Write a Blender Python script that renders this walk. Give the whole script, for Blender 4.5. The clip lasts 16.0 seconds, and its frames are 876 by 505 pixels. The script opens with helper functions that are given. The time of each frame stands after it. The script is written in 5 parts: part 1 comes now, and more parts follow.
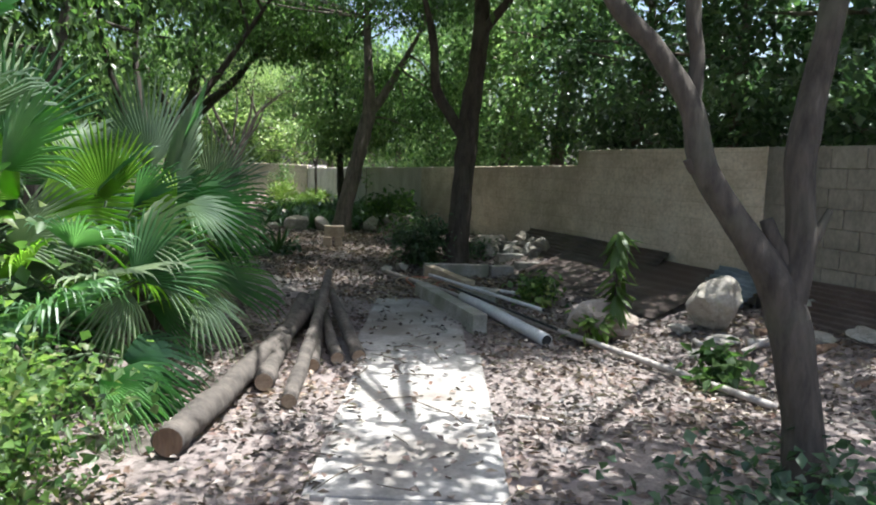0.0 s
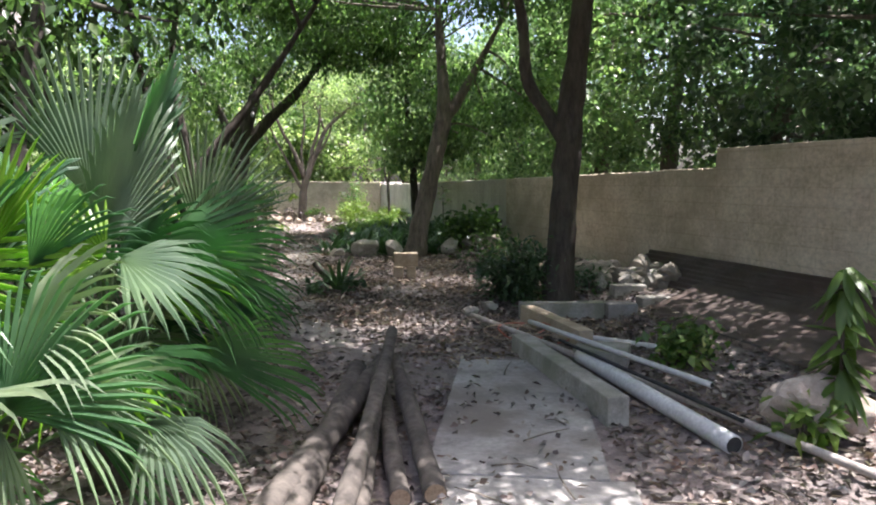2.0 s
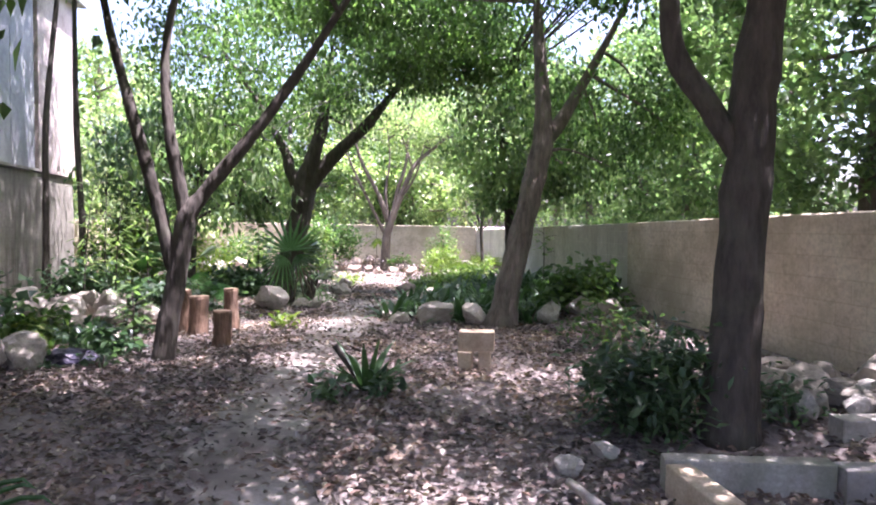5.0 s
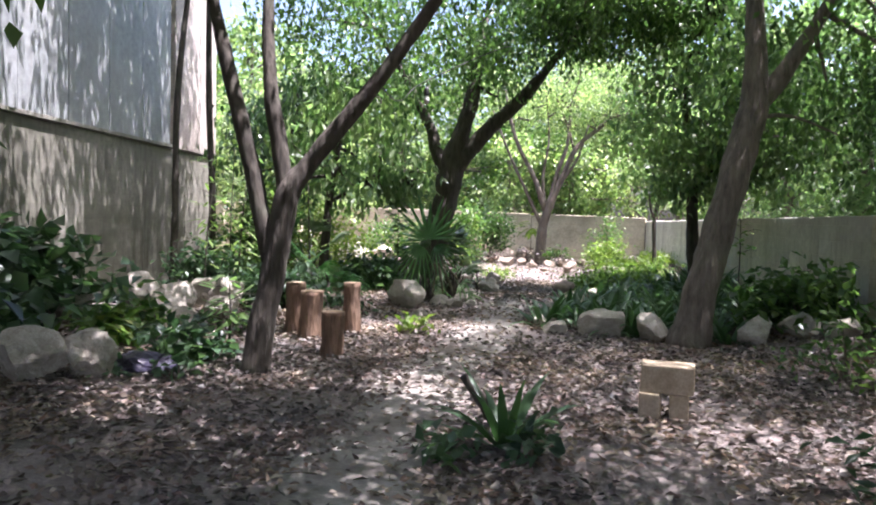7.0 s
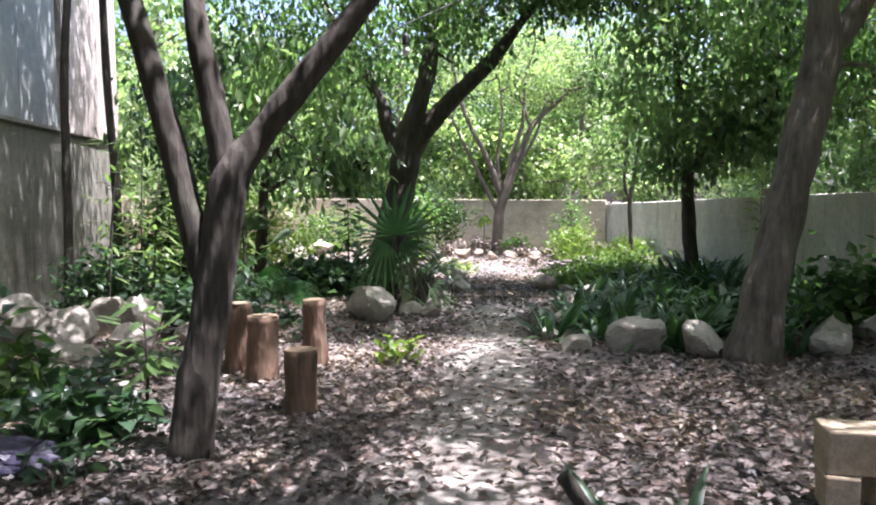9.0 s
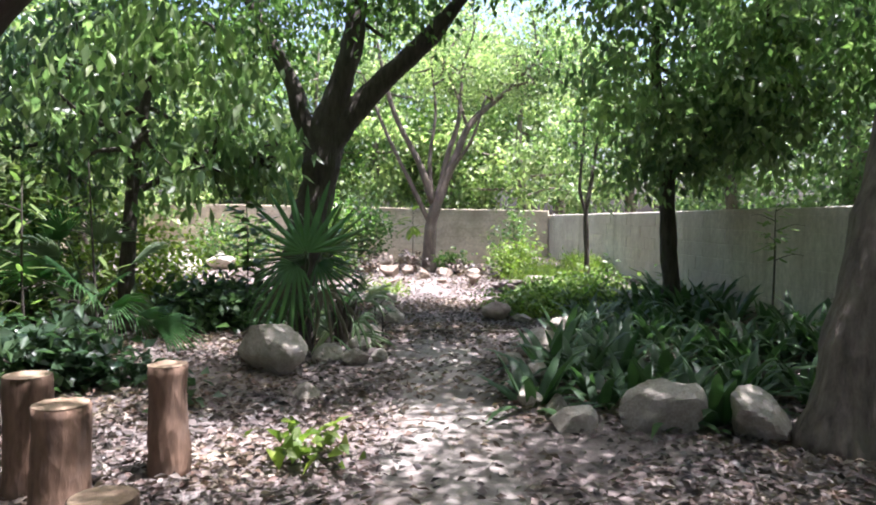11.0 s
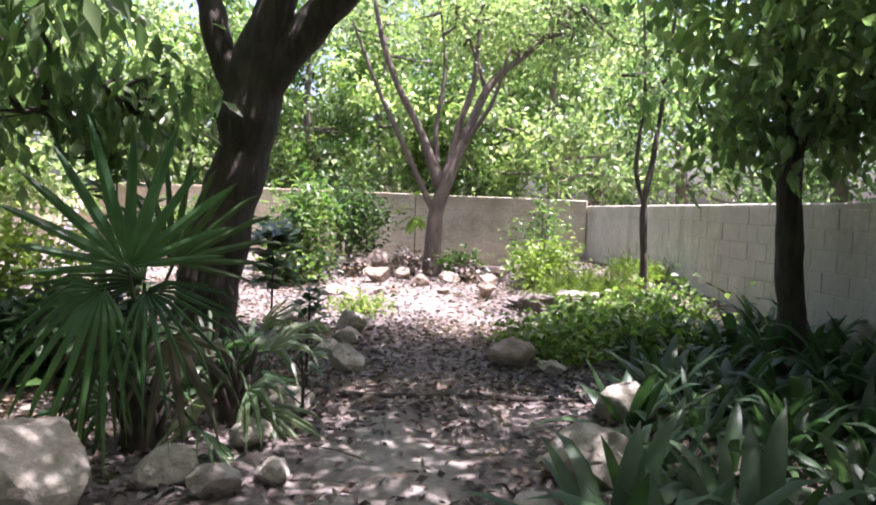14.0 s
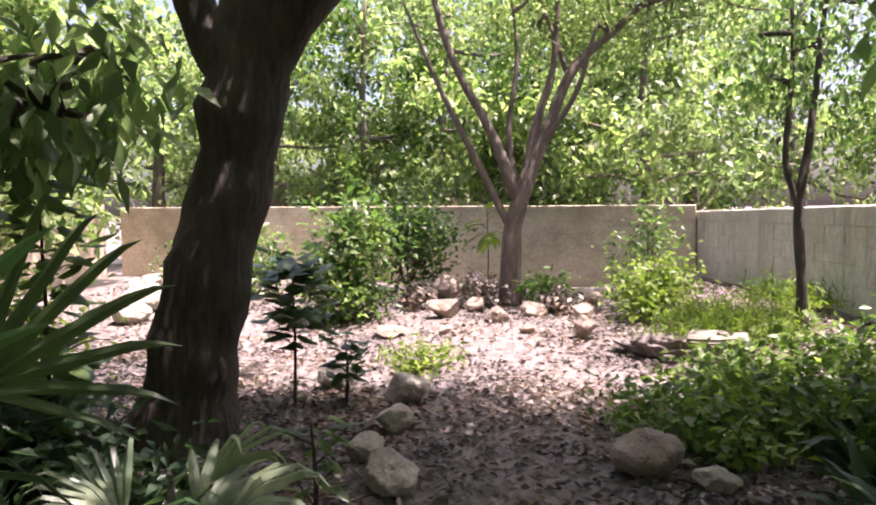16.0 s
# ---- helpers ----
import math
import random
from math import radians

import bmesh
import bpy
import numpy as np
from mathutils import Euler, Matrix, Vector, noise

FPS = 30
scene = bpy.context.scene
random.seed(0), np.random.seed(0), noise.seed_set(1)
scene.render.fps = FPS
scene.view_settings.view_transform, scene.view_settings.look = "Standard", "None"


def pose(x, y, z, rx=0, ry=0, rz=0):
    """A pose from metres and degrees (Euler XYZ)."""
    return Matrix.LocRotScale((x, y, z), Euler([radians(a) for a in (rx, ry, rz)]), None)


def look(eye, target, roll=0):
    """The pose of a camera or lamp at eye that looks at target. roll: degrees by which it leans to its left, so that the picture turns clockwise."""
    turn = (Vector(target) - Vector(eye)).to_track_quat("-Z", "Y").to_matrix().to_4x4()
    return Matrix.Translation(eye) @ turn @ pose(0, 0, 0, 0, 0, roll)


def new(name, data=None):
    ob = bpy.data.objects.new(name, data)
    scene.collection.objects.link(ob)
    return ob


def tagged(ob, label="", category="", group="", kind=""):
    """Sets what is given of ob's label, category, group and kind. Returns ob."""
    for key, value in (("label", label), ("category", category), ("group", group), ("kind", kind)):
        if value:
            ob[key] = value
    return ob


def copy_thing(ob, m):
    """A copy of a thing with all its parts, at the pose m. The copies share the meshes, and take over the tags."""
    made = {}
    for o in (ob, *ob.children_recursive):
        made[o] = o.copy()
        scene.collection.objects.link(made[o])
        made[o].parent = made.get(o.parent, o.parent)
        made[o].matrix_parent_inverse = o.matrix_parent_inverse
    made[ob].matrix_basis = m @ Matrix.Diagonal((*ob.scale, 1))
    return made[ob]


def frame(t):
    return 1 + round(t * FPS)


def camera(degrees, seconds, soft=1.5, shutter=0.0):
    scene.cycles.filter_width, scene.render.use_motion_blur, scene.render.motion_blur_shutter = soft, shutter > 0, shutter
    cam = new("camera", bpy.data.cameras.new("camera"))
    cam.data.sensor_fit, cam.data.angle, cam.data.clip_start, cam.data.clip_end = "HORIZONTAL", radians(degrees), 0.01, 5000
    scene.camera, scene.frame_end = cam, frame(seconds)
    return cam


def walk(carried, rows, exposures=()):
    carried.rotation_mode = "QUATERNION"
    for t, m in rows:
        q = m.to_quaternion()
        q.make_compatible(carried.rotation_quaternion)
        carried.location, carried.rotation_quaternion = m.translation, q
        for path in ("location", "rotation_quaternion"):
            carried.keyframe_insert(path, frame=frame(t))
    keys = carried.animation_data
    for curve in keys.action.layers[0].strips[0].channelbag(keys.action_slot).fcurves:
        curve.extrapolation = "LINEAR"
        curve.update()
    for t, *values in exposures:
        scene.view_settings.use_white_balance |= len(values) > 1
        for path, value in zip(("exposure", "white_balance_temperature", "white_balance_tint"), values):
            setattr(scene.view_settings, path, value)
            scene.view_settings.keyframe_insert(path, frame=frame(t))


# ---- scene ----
cam = camera(61.3, 16.0, 2.0)
METRES, EYE, TILT, LEAN, TURN = 19.2, 1.5, 0.0, 0.0, 0.0
ROWS = [
    (0.0, 0.0, 0.0, 0.0, 0.24, -6.42, -2.15),
    (0.5, -0.0004, 0.0309, 0.0011, 2.24, -6.47, -1.49),
    (1.0, -0.0035, 0.0623, 0.0009, 4.69, -6.5, -1.01),
    (1.5, -0.0088, 0.0938, 0.0002, 6.2, -6.43, -0.29),
    (2.0, -0.0116, 0.1269, -0.0005, 6.17, -5.5, 0.16),
    (2.5, -0.0165, 0.1605, -0.0016, 6.64, -5.08, 0.1),
    (3.0, -0.0197, 0.1959, -0.0008, 6.63, -3.29, 0.17),
    (3.5, -0.0222, 0.2314, -0.0016, 7.01, -2.27, 0.13),
    (4.0, -0.0213, 0.2649, -0.0015, 7.13, -2.22, 0.1),
    (4.5, -0.0211, 0.2965, -0.0014, 9.67, -2.15, -0.06),
    (5.0, -0.0199, 0.327, -0.0013, 14.84, -2.03, -0.23),
    (7.5, -0.0757, 0.4565, -0.0046, 27.7, -3.19, -1.3),
    (8.0, -0.0984, 0.4754, -0.0042, 26.72, -3.34, 0.18),
    (8.5, -0.1207, 0.4989, -0.0041, 22.91, -3.85, 0.45),
    (9.0, -0.1376, 0.5246, -0.0039, 20.7, -3.85, 0.39),
    (9.5, -0.1525, 0.5529, -0.0049, 17.69, -3.69, 0.01),
    (12.0, -0.2032, 0.7087, -0.0052, 13.94, -2.49, -0.4),
    (12.5, -0.2073, 0.7407, -0.0047, 14.02, -1.96, 0.02),
    (13.0, -0.2106, 0.772, -0.0049, 13.97, -1.8, -0.13),
    (13.5, -0.2117, 0.8033, -0.0058, 14.3, -3.14, -0.42),
    (14.0, -0.2168, 0.8317, -0.007, 16.58, -3.94, -1.71),
    (14.5, -0.2221, 0.8593, -0.0059, 19.19, -3.98, -0.88),
    (15.0, -0.231, 0.8849, -0.0045, 21.93, -3.66, -0.16),
    (15.5, -0.243, 0.912, -0.0042, 22.18, -3.48, 0.24),
    (16.0, -0.2529, 0.941, -0.0038, 22.14, -3.19, 0.9),
]
walk(cam, [(t, pose(0, 0, EYE, TILT, LEAN, TURN) @ pose(METRES * x, METRES * y, METRES * z, 90 + pitch, roll, yaw)) for t, x, y, z, yaw, pitch, roll in ROWS],
     [(0.0, 1.42, 5850, 9), (1.5, 1.66, 6050, 13), (2.5, 2.06, 6050, 24), (3.5, 2.42, 6000, 28), (5.0, 2.54, 5750, 36), (7.5, 2.06, 5800, 24), (9.5, 2.06, 5700, 24), (12.0, 1.9, 5850, 25), (14.0, 1.96, 5950, 32), (16.0, 1.7, 6500, 36)])

# ---------------------------------------------------------------- light
SUN_EL, SUN_AZ = 72.0, 82.0
world = bpy.data.worlds.new("sky")
scene.world = world
world.use_nodes = True
wt = world.node_tree
sky = wt.nodes.new("ShaderNodeTexSky")
sky.sky_type = 'NISHITA'
sky.sun_disc = False
sky.dust_density, sky.air_density = 5.0, 1.0
sky.sun_elevation, sky.sun_rotation = radians(SUN_EL), radians(SUN_AZ)
wt.links.new(sky.outputs[0], wt.nodes["Background"].inputs[0])
wt.nodes["Background"].inputs[1].default_value = 0.12
sun_from = Vector((math.sin(radians(SUN_AZ)) * math.cos(radians(SUN_EL)), math.cos(radians(SUN_AZ)) * math.cos(radians(SUN_EL)), math.sin(radians(SUN_EL))))
sun_data = bpy.data.lights.new("sun", 'SUN')
sun_data.energy, sun_data.angle, sun_data.color = 5.0, radians(0.55), (1.0, 0.95, 0.86)
sun = new("sun", sun_data)
sun.matrix_world = look(sun_from * 40, (0, 0, 0))

# ---------------------------------------------------------------- materials


def material(name):
    m = bpy.data.materials.new(name)
    m.use_nodes = True
    nt = m.node_tree
    return m, nt, nt.nodes["Principled BSDF"], nt.links


def node(nt, kind, **inputs):
    n = nt.nodes.new(kind)
    for key, value in inputs.items():
        n.inputs[key.replace("_", " ")].default_value = value
    return n


def ramp(nt, stops, source):
    r = nt.nodes.new("ShaderNodeValToRGB")
    while len(r.color_ramp.elements) < len(stops):
        r.color_ramp.elements.new(0.5)
    for e, (p, c) in zip(r.color_ramp.elements, stops):
        e.position, e.color = p, (*c, 1)
    nt.links.new(source, r.inputs[0])
    return r


def mixed(nt, fac, a, b, blend='MIX'):
    m = nt.nodes.new("ShaderNodeMix")
    m.data_type, m.blend_type = 'RGBA', blend
    for sock, v in ((m.inputs[0], fac), (m.inputs[6], a), (m.inputs[7], b)):
        if isinstance(v, (int, float)):
            sock.default_value = v
        elif isinstance(v, tuple):
            sock.default_value = (*v, 1)
        else:
            nt.links.new(v, sock)
    return m.outputs[2]


def place(nt, stretch=(1, 1, 1), world_wide=False):
    c = nt.nodes.new("ShaderNodeNewGeometry" if world_wide else "ShaderNodeTexCoord")
    mp = nt.nodes.new("ShaderNodeMapping")
    mp.inputs["Scale"].default_value = stretch
    nt.links.new(c.outputs["Position" if world_wide else "Object"], mp.inputs[0])
    return mp.outputs[0]


def bumped(nt, bsdf, height, strength, distance):
    b = node(nt, "ShaderNodeBump", Strength=strength, Distance=distance)
    nt.links.new(height, b.inputs["Height"])
    nt.links.new(b.outputs[0], bsdf.inputs["Normal"])


def noise_tex(nt, vec, scale, detail=5.0, rough=0.6):
    n = node(nt, "ShaderNodeTexNoise", Scale=scale, Detail=detail, Roughness=rough)
    nt.links.new(vec, n.inputs["Vector"])
    return n.outputs["Fac"]


def weathered(name, dark, mid, light, scale, rough=0.9, bump=0.4, dist=0.02, stain=None, stain_amount=0.6, stretch=(1, 1, 1), fine=9.0, drips=None, world_wide=False, courses=0.0):
    m, nt, bsdf, links = material(name)
    vec = place(nt, stretch, world_wide)
    n1 = noise_tex(nt, vec, scale, 8.0, 0.65)
    n2 = noise_tex(nt, vec, scale * fine, 4.0, 0.7)
    col = ramp(nt, [(0.3, dark), (0.5, mid), (0.72, light)], n1).outputs[0]
    g = ramp(nt, [(0.25, (0.55, 0.55, 0.55)), (0.75, (1.15, 1.15, 1.15))], n2).outputs[0]
    col = mixed(nt, 0.8, col, g, 'MULTIPLY')
    if stain:
        s = noise_tex(nt, vec, scale * 0.31, 6.0, 0.6)
        f = ramp(nt, [(0.48, (0, 0, 0)), (0.62, (stain_amount,) * 3)], s).outputs[0]
        col = mixed(nt, f, col, stain)
    if drips:
        d = noise_tex(nt, place(nt, (5.0, 5.0, 0.35), world_wide), 1.1, 6.0, 0.7)
        p = noise_tex(nt, place(nt, (1, 1, 1), world_wide), 0.9, 3.0)
        f = mixed(nt, 1.0, ramp(nt, [(0.5, (0, 0, 0)), (0.66, (0.85,) * 3)], d).outputs[0], ramp(nt, [(0.35, (0.1,) * 3), (0.6, (1, 1, 1))], p).outputs[0], 'MULTIPLY')
        col = mixed(nt, f, col, drips)
    h = mixed(nt, 0.35, n1, n2)
    if courses:
        split = nt.nodes.new("ShaderNodeSeparateXYZ")
        links.new(place(nt), split.inputs[0])
        run = nt.nodes.new("ShaderNodeMath")
        links.new(split.outputs[0], run.inputs[0])
        links.new(split.outputs[1], run.inputs[1])
        flat = nt.nodes.new("ShaderNodeCombineXYZ")
        links.new(run.outputs[0], flat.inputs[0])
        links.new(split.outputs[2], flat.inputs[1])
        joints = node(nt, "ShaderNodeTexBrick", Scale=1.0, Mortar_Size=0.011, Mortar_Smooth=1.0, Brick_Width=0.4, Row_Height=0.2, Color1=(1, 1, 1, 1), Color2=(0.9, 0.9, 0.9, 1), Mortar=(0.72, 0.7, 0.66, 1))
        wave = node(nt, "ShaderNodeTexNoise", Scale=5.0, Detail=4.0)
        links.new(mixed(nt, 0.02, flat.outputs[0], wave.outputs["Color"]), joints.inputs["Vector"])
        col = mixed(nt, courses, col, joints.outputs["Color"], 'MULTIPLY')
    links.new(col, bsdf.inputs["Base Color"])
    bsdf.inputs["Roughness"].default_value = rough
    bumped(nt, bsdf, h, bump, dist)
    return m


def leafy(name, colours, gloss=0.45, through_light=0.35, veins=0.0, by_object=False):
    """Leaf: colour varies from leaf to leaf, and part of the light goes through."""
    m, nt, bsdf, links = material(name)
    geo = nt.nodes.new("ShaderNodeObjectInfo" if by_object else "ShaderNodeNewGeometry")
    rnd = geo.outputs["Random"] if by_object else geo.outputs["Random Per Island"]
    k = len(colours)
    col = ramp(nt, [(i / max(1, k - 1), c) for i, c in enumerate(colours)], rnd).outputs[0]
    vec = place(nt)
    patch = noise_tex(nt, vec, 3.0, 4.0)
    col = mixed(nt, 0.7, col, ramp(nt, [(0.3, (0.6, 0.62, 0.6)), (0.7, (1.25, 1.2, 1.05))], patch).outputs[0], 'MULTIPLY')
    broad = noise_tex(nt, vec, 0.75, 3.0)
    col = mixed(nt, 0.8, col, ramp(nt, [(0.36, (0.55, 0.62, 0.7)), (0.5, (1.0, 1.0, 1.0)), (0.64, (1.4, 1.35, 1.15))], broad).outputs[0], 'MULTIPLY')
    links.new(col, bsdf.inputs["Base Color"])
    bsdf.inputs["Roughness"].default_value = gloss
    bsdf.inputs["Specular IOR Level"].default_value = 0.5
    fine = noise_tex(nt, vec, 60.0, 2.0)
    bumped(nt, bsdf, fine, 0.25, 0.004)
    tr = nt.nodes.new("ShaderNodeBsdfTranslucent")
    links.new(mixed(nt, 1.0, col, (1.62, 1.95, 1.08), 'MULTIPLY'), tr.inputs[0])
    mx = nt.nodes.new("ShaderNodeMixShader")
    mx.inputs[0].default_value = through_light
    links.new(bsdf.outputs[0], mx.inputs[1])
    links.new(tr.outputs[0], mx.inputs[2])
    links.new(mx.outputs[0], nt.nodes["Material Output"].inputs[0])
    return m


def barky(name, dark, light, lichen=None, stretch=(1, 1, 0.25), scale=14.0):
    m, nt, bsdf, links = material(name)
    vec = place(nt, stretch)
    n1 = noise_tex(nt, vec, scale, 8.0, 0.7)
    v = node(nt, "ShaderNodeTexVoronoi", Scale=scale * 1.6)
    links.new(vec, v.inputs["Vector"])
    col = ramp(nt, [(0.3, dark), (0.7, light)], n1).outputs[0]
    n3 = noise_tex(nt, place(nt), 2.3, 5.0)
    if lichen:
        col = mixed(nt, ramp(nt, [(0.52, (0, 0, 0)), (0.66, (0.7,) * 3)], n3).outputs[0], col, lichen)
    links.new(col, bsdf.inputs["Base Color"])
    bsdf.inputs["Roughness"].default_value = 0.92
    bumped(nt, bsdf, mixed(nt, 0.5, n1, v.outputs["Distance"]), 0.9, 0.03)
    return m


M_BARK = barky("bark_brown", (0.026, 0.022, 0.018), (0.096, 0.08, 0.063), (0.09, 0.088, 0.062))
M_BARK_GREY = barky("bark_grey", (0.06, 0.05, 0.04), (0.23, 0.195, 0.155), (0.15, 0.14, 0.1))
M_BARK_PALE = barky("bark_pale", (0.06, 0.047, 0.038), (0.17, 0.135, 0.105), (0.15, 0.14, 0.115))
M_LOG = barky("log_bark", (0.034, 0.029, 0.025), (0.135, 0.115, 0.096), (0.048, 0.041, 0.035), (1, 1, 0.6), 9.0)
M_STUMP = barky("stump_bark", (0.08, 0.05, 0.034), (0.25, 0.155, 0.1), (0.15, 0.11, 0.085))
M_CUT = weathered("cut_wood", (0.22, 0.15, 0.09), (0.36, 0.26, 0.17), (0.46, 0.36, 0.25), 9.0)
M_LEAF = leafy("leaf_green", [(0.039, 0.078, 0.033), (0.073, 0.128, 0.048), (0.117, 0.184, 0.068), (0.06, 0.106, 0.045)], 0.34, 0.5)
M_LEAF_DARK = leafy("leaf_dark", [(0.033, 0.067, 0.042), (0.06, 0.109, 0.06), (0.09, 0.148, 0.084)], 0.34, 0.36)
# sunlit, hazy paleness of the back trees is put into these colours
M_LEAF_SUNLIT = leafy("leaf_sunlit", [(0.13, 0.19, 0.08), (0.24, 0.3, 0.15), (0.36, 0.4, 0.26), (0.17, 0.235, 0.11), (0.07, 0.12, 0.05)], 0.4, 0.48)
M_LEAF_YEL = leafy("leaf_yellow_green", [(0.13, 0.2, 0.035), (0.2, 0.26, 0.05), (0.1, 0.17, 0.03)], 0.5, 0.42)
# wood leaf in two copies, shade or backlight put into the colour
M_WOOD_SHADED = leafy("wood_leaf_shaded", [(0.042, 0.082, 0.05), (0.075, 0.13, 0.07), (0.14, 0.2, 0.12), (0.055, 0.1, 0.06)], 0.3, 0.38)
M_WOOD_LIT = leafy("wood_leaf_lit", [(0.08, 0.14, 0.07), (0.15, 0.22, 0.11), (0.25, 0.32, 0.18), (0.1, 0.165, 0.085)], 0.32, 0.52)
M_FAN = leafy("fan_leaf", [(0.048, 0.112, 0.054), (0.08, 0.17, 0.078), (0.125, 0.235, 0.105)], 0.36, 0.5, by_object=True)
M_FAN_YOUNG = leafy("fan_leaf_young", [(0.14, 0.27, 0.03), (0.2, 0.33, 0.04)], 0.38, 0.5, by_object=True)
# grey-green fronds; their soft sheen is put into the pale colour
M_FAN_GREY = leafy("fan_leaf_grey_sheen", [(0.09, 0.145, 0.085), (0.15, 0.2, 0.125), (0.22, 0.27, 0.19)], 0.36, 0.32, by_object=True)
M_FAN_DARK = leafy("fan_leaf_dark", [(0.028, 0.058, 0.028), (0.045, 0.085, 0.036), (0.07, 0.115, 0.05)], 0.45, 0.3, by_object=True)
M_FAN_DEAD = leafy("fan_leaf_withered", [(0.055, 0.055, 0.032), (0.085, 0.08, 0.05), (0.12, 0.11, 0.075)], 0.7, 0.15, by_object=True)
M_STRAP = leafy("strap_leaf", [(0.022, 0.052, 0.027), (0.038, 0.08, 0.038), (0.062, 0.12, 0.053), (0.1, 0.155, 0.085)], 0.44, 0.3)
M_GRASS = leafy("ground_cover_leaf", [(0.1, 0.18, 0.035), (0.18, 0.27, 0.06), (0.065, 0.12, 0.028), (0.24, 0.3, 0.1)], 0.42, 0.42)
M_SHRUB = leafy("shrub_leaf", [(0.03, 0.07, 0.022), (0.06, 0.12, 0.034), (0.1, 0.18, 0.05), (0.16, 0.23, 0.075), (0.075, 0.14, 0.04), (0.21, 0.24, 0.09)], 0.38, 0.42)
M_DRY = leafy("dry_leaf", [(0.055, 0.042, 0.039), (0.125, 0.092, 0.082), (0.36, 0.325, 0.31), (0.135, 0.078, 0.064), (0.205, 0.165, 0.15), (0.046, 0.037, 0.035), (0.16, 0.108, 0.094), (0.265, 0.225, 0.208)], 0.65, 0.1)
M_STALK = weathered("green_stalk", (0.03, 0.06, 0.02), (0.06, 0.1, 0.035), (0.1, 0.13, 0.055), 12.0, 0.6)
M_ROCK = weathered("limestone", (0.3, 0.265, 0.21), (0.47, 0.425, 0.355), (0.62, 0.575, 0.5), 6.0, 0.95, 0.9, 0.03, (0.2, 0.185, 0.14), 0.5)
M_TAN = weathered("tan_stone", (0.23, 0.175, 0.135), (0.37, 0.295, 0.235), (0.5, 0.415, 0.345), 6.0, 0.95, 0.9, 0.03, (0.17, 0.13, 0.1), 0.5)
M_SLAB = weathered("path_concrete", (0.2, 0.188, 0.172), (0.33, 0.312, 0.288), (0.43, 0.41, 0.38), 3.0, 0.9, 0.6, 0.012, (0.16, 0.135, 0.11), 0.8)
M_TRAIL = weathered("trodden_dust", (0.16, 0.138, 0.118), (0.29, 0.26, 0.23), (0.38, 0.345, 0.305), 4.0, 0.95, 0.5, 0.01, (0.13, 0.105, 0.088), 0.8)
M_CONCRETE = weathered("old_concrete", (0.2, 0.19, 0.16), (0.33, 0.31, 0.27), (0.45, 0.43, 0.38), 5.0, 0.93, 0.6, 0.015, (0.17, 0.18, 0.12), 0.6)
M_BLOCK = weathered("block_tan", (0.34, 0.27, 0.18), (0.46, 0.37, 0.26), (0.56, 0.47, 0.35), 6.0, 0.93, 0.6, 0.012)
M_PLASTER = weathered("wall_plaster", (0.48, 0.395, 0.285), (0.67, 0.57, 0.435), (0.78, 0.695, 0.555), 1.9, 0.93, 0.45, 0.014, (0.36, 0.3, 0.21), 0.75, (1, 1, 1.3), 9.0, world_wide=True, courses=0.6)
M_WALLBLOCK = weathered("wall_block", (0.6, 0.54, 0.46), (0.74, 0.685, 0.6), (0.83, 0.78, 0.7), 1.7, 0.95, 0.5, 0.012, (0.4, 0.36, 0.3), 0.6, (1, 1, 0.6), 12.0, drips=(0.38, 0.34, 0.28), world_wide=True)
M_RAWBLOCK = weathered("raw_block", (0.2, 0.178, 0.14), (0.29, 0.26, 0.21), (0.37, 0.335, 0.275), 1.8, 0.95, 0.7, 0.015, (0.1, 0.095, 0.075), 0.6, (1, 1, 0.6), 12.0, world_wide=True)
M_SHED = weathered("shed_panel", (0.27, 0.285, 0.29), (0.36, 0.375, 0.38), (0.44, 0.455, 0.455), 0.8, 0.6, 0.15, 0.01, (0.36, 0.35, 0.33), 0.5, drips=(0.3, 0.29, 0.27))
M_SHEDWALL = weathered("shed_wall", (0.17, 0.16, 0.125), (0.27, 0.255, 0.21), (0.37, 0.35, 0.3), 1.1, 0.93, 0.5, 0.015, (0.14, 0.135, 0.1), 0.75, drips=(0.1, 0.095, 0.07), courses=0.5)
M_COLUMN = weathered("shed_column_pink", (0.36, 0.3, 0.26), (0.52, 0.45, 0.4), (0.64, 0.57, 0.52), 2.0, 0.9, 0.4, 0.012)
M_SHEET = weathered("rusty_sheet", (0.045, 0.034, 0.028), (0.085, 0.063, 0.052), (0.14, 0.108, 0.092), 3.0, 0.7, 0.3, 0.01, (0.075, 0.045, 0.034), 0.7)
M_SHEET_GREY = weathered("zinc_sheet", (0.1, 0.12, 0.14), (0.16, 0.19, 0.21), (0.24, 0.26, 0.28), 3.0, 0.5, 0.2, 0.01)
M_PIPE = weathered("white_pipe", (0.5, 0.5, 0.5), (0.62, 0.62, 0.61), (0.72, 0.71, 0.7), 4.0, 0.4, 0.15, 0.004, (0.42, 0.4, 0.37), 0.5)
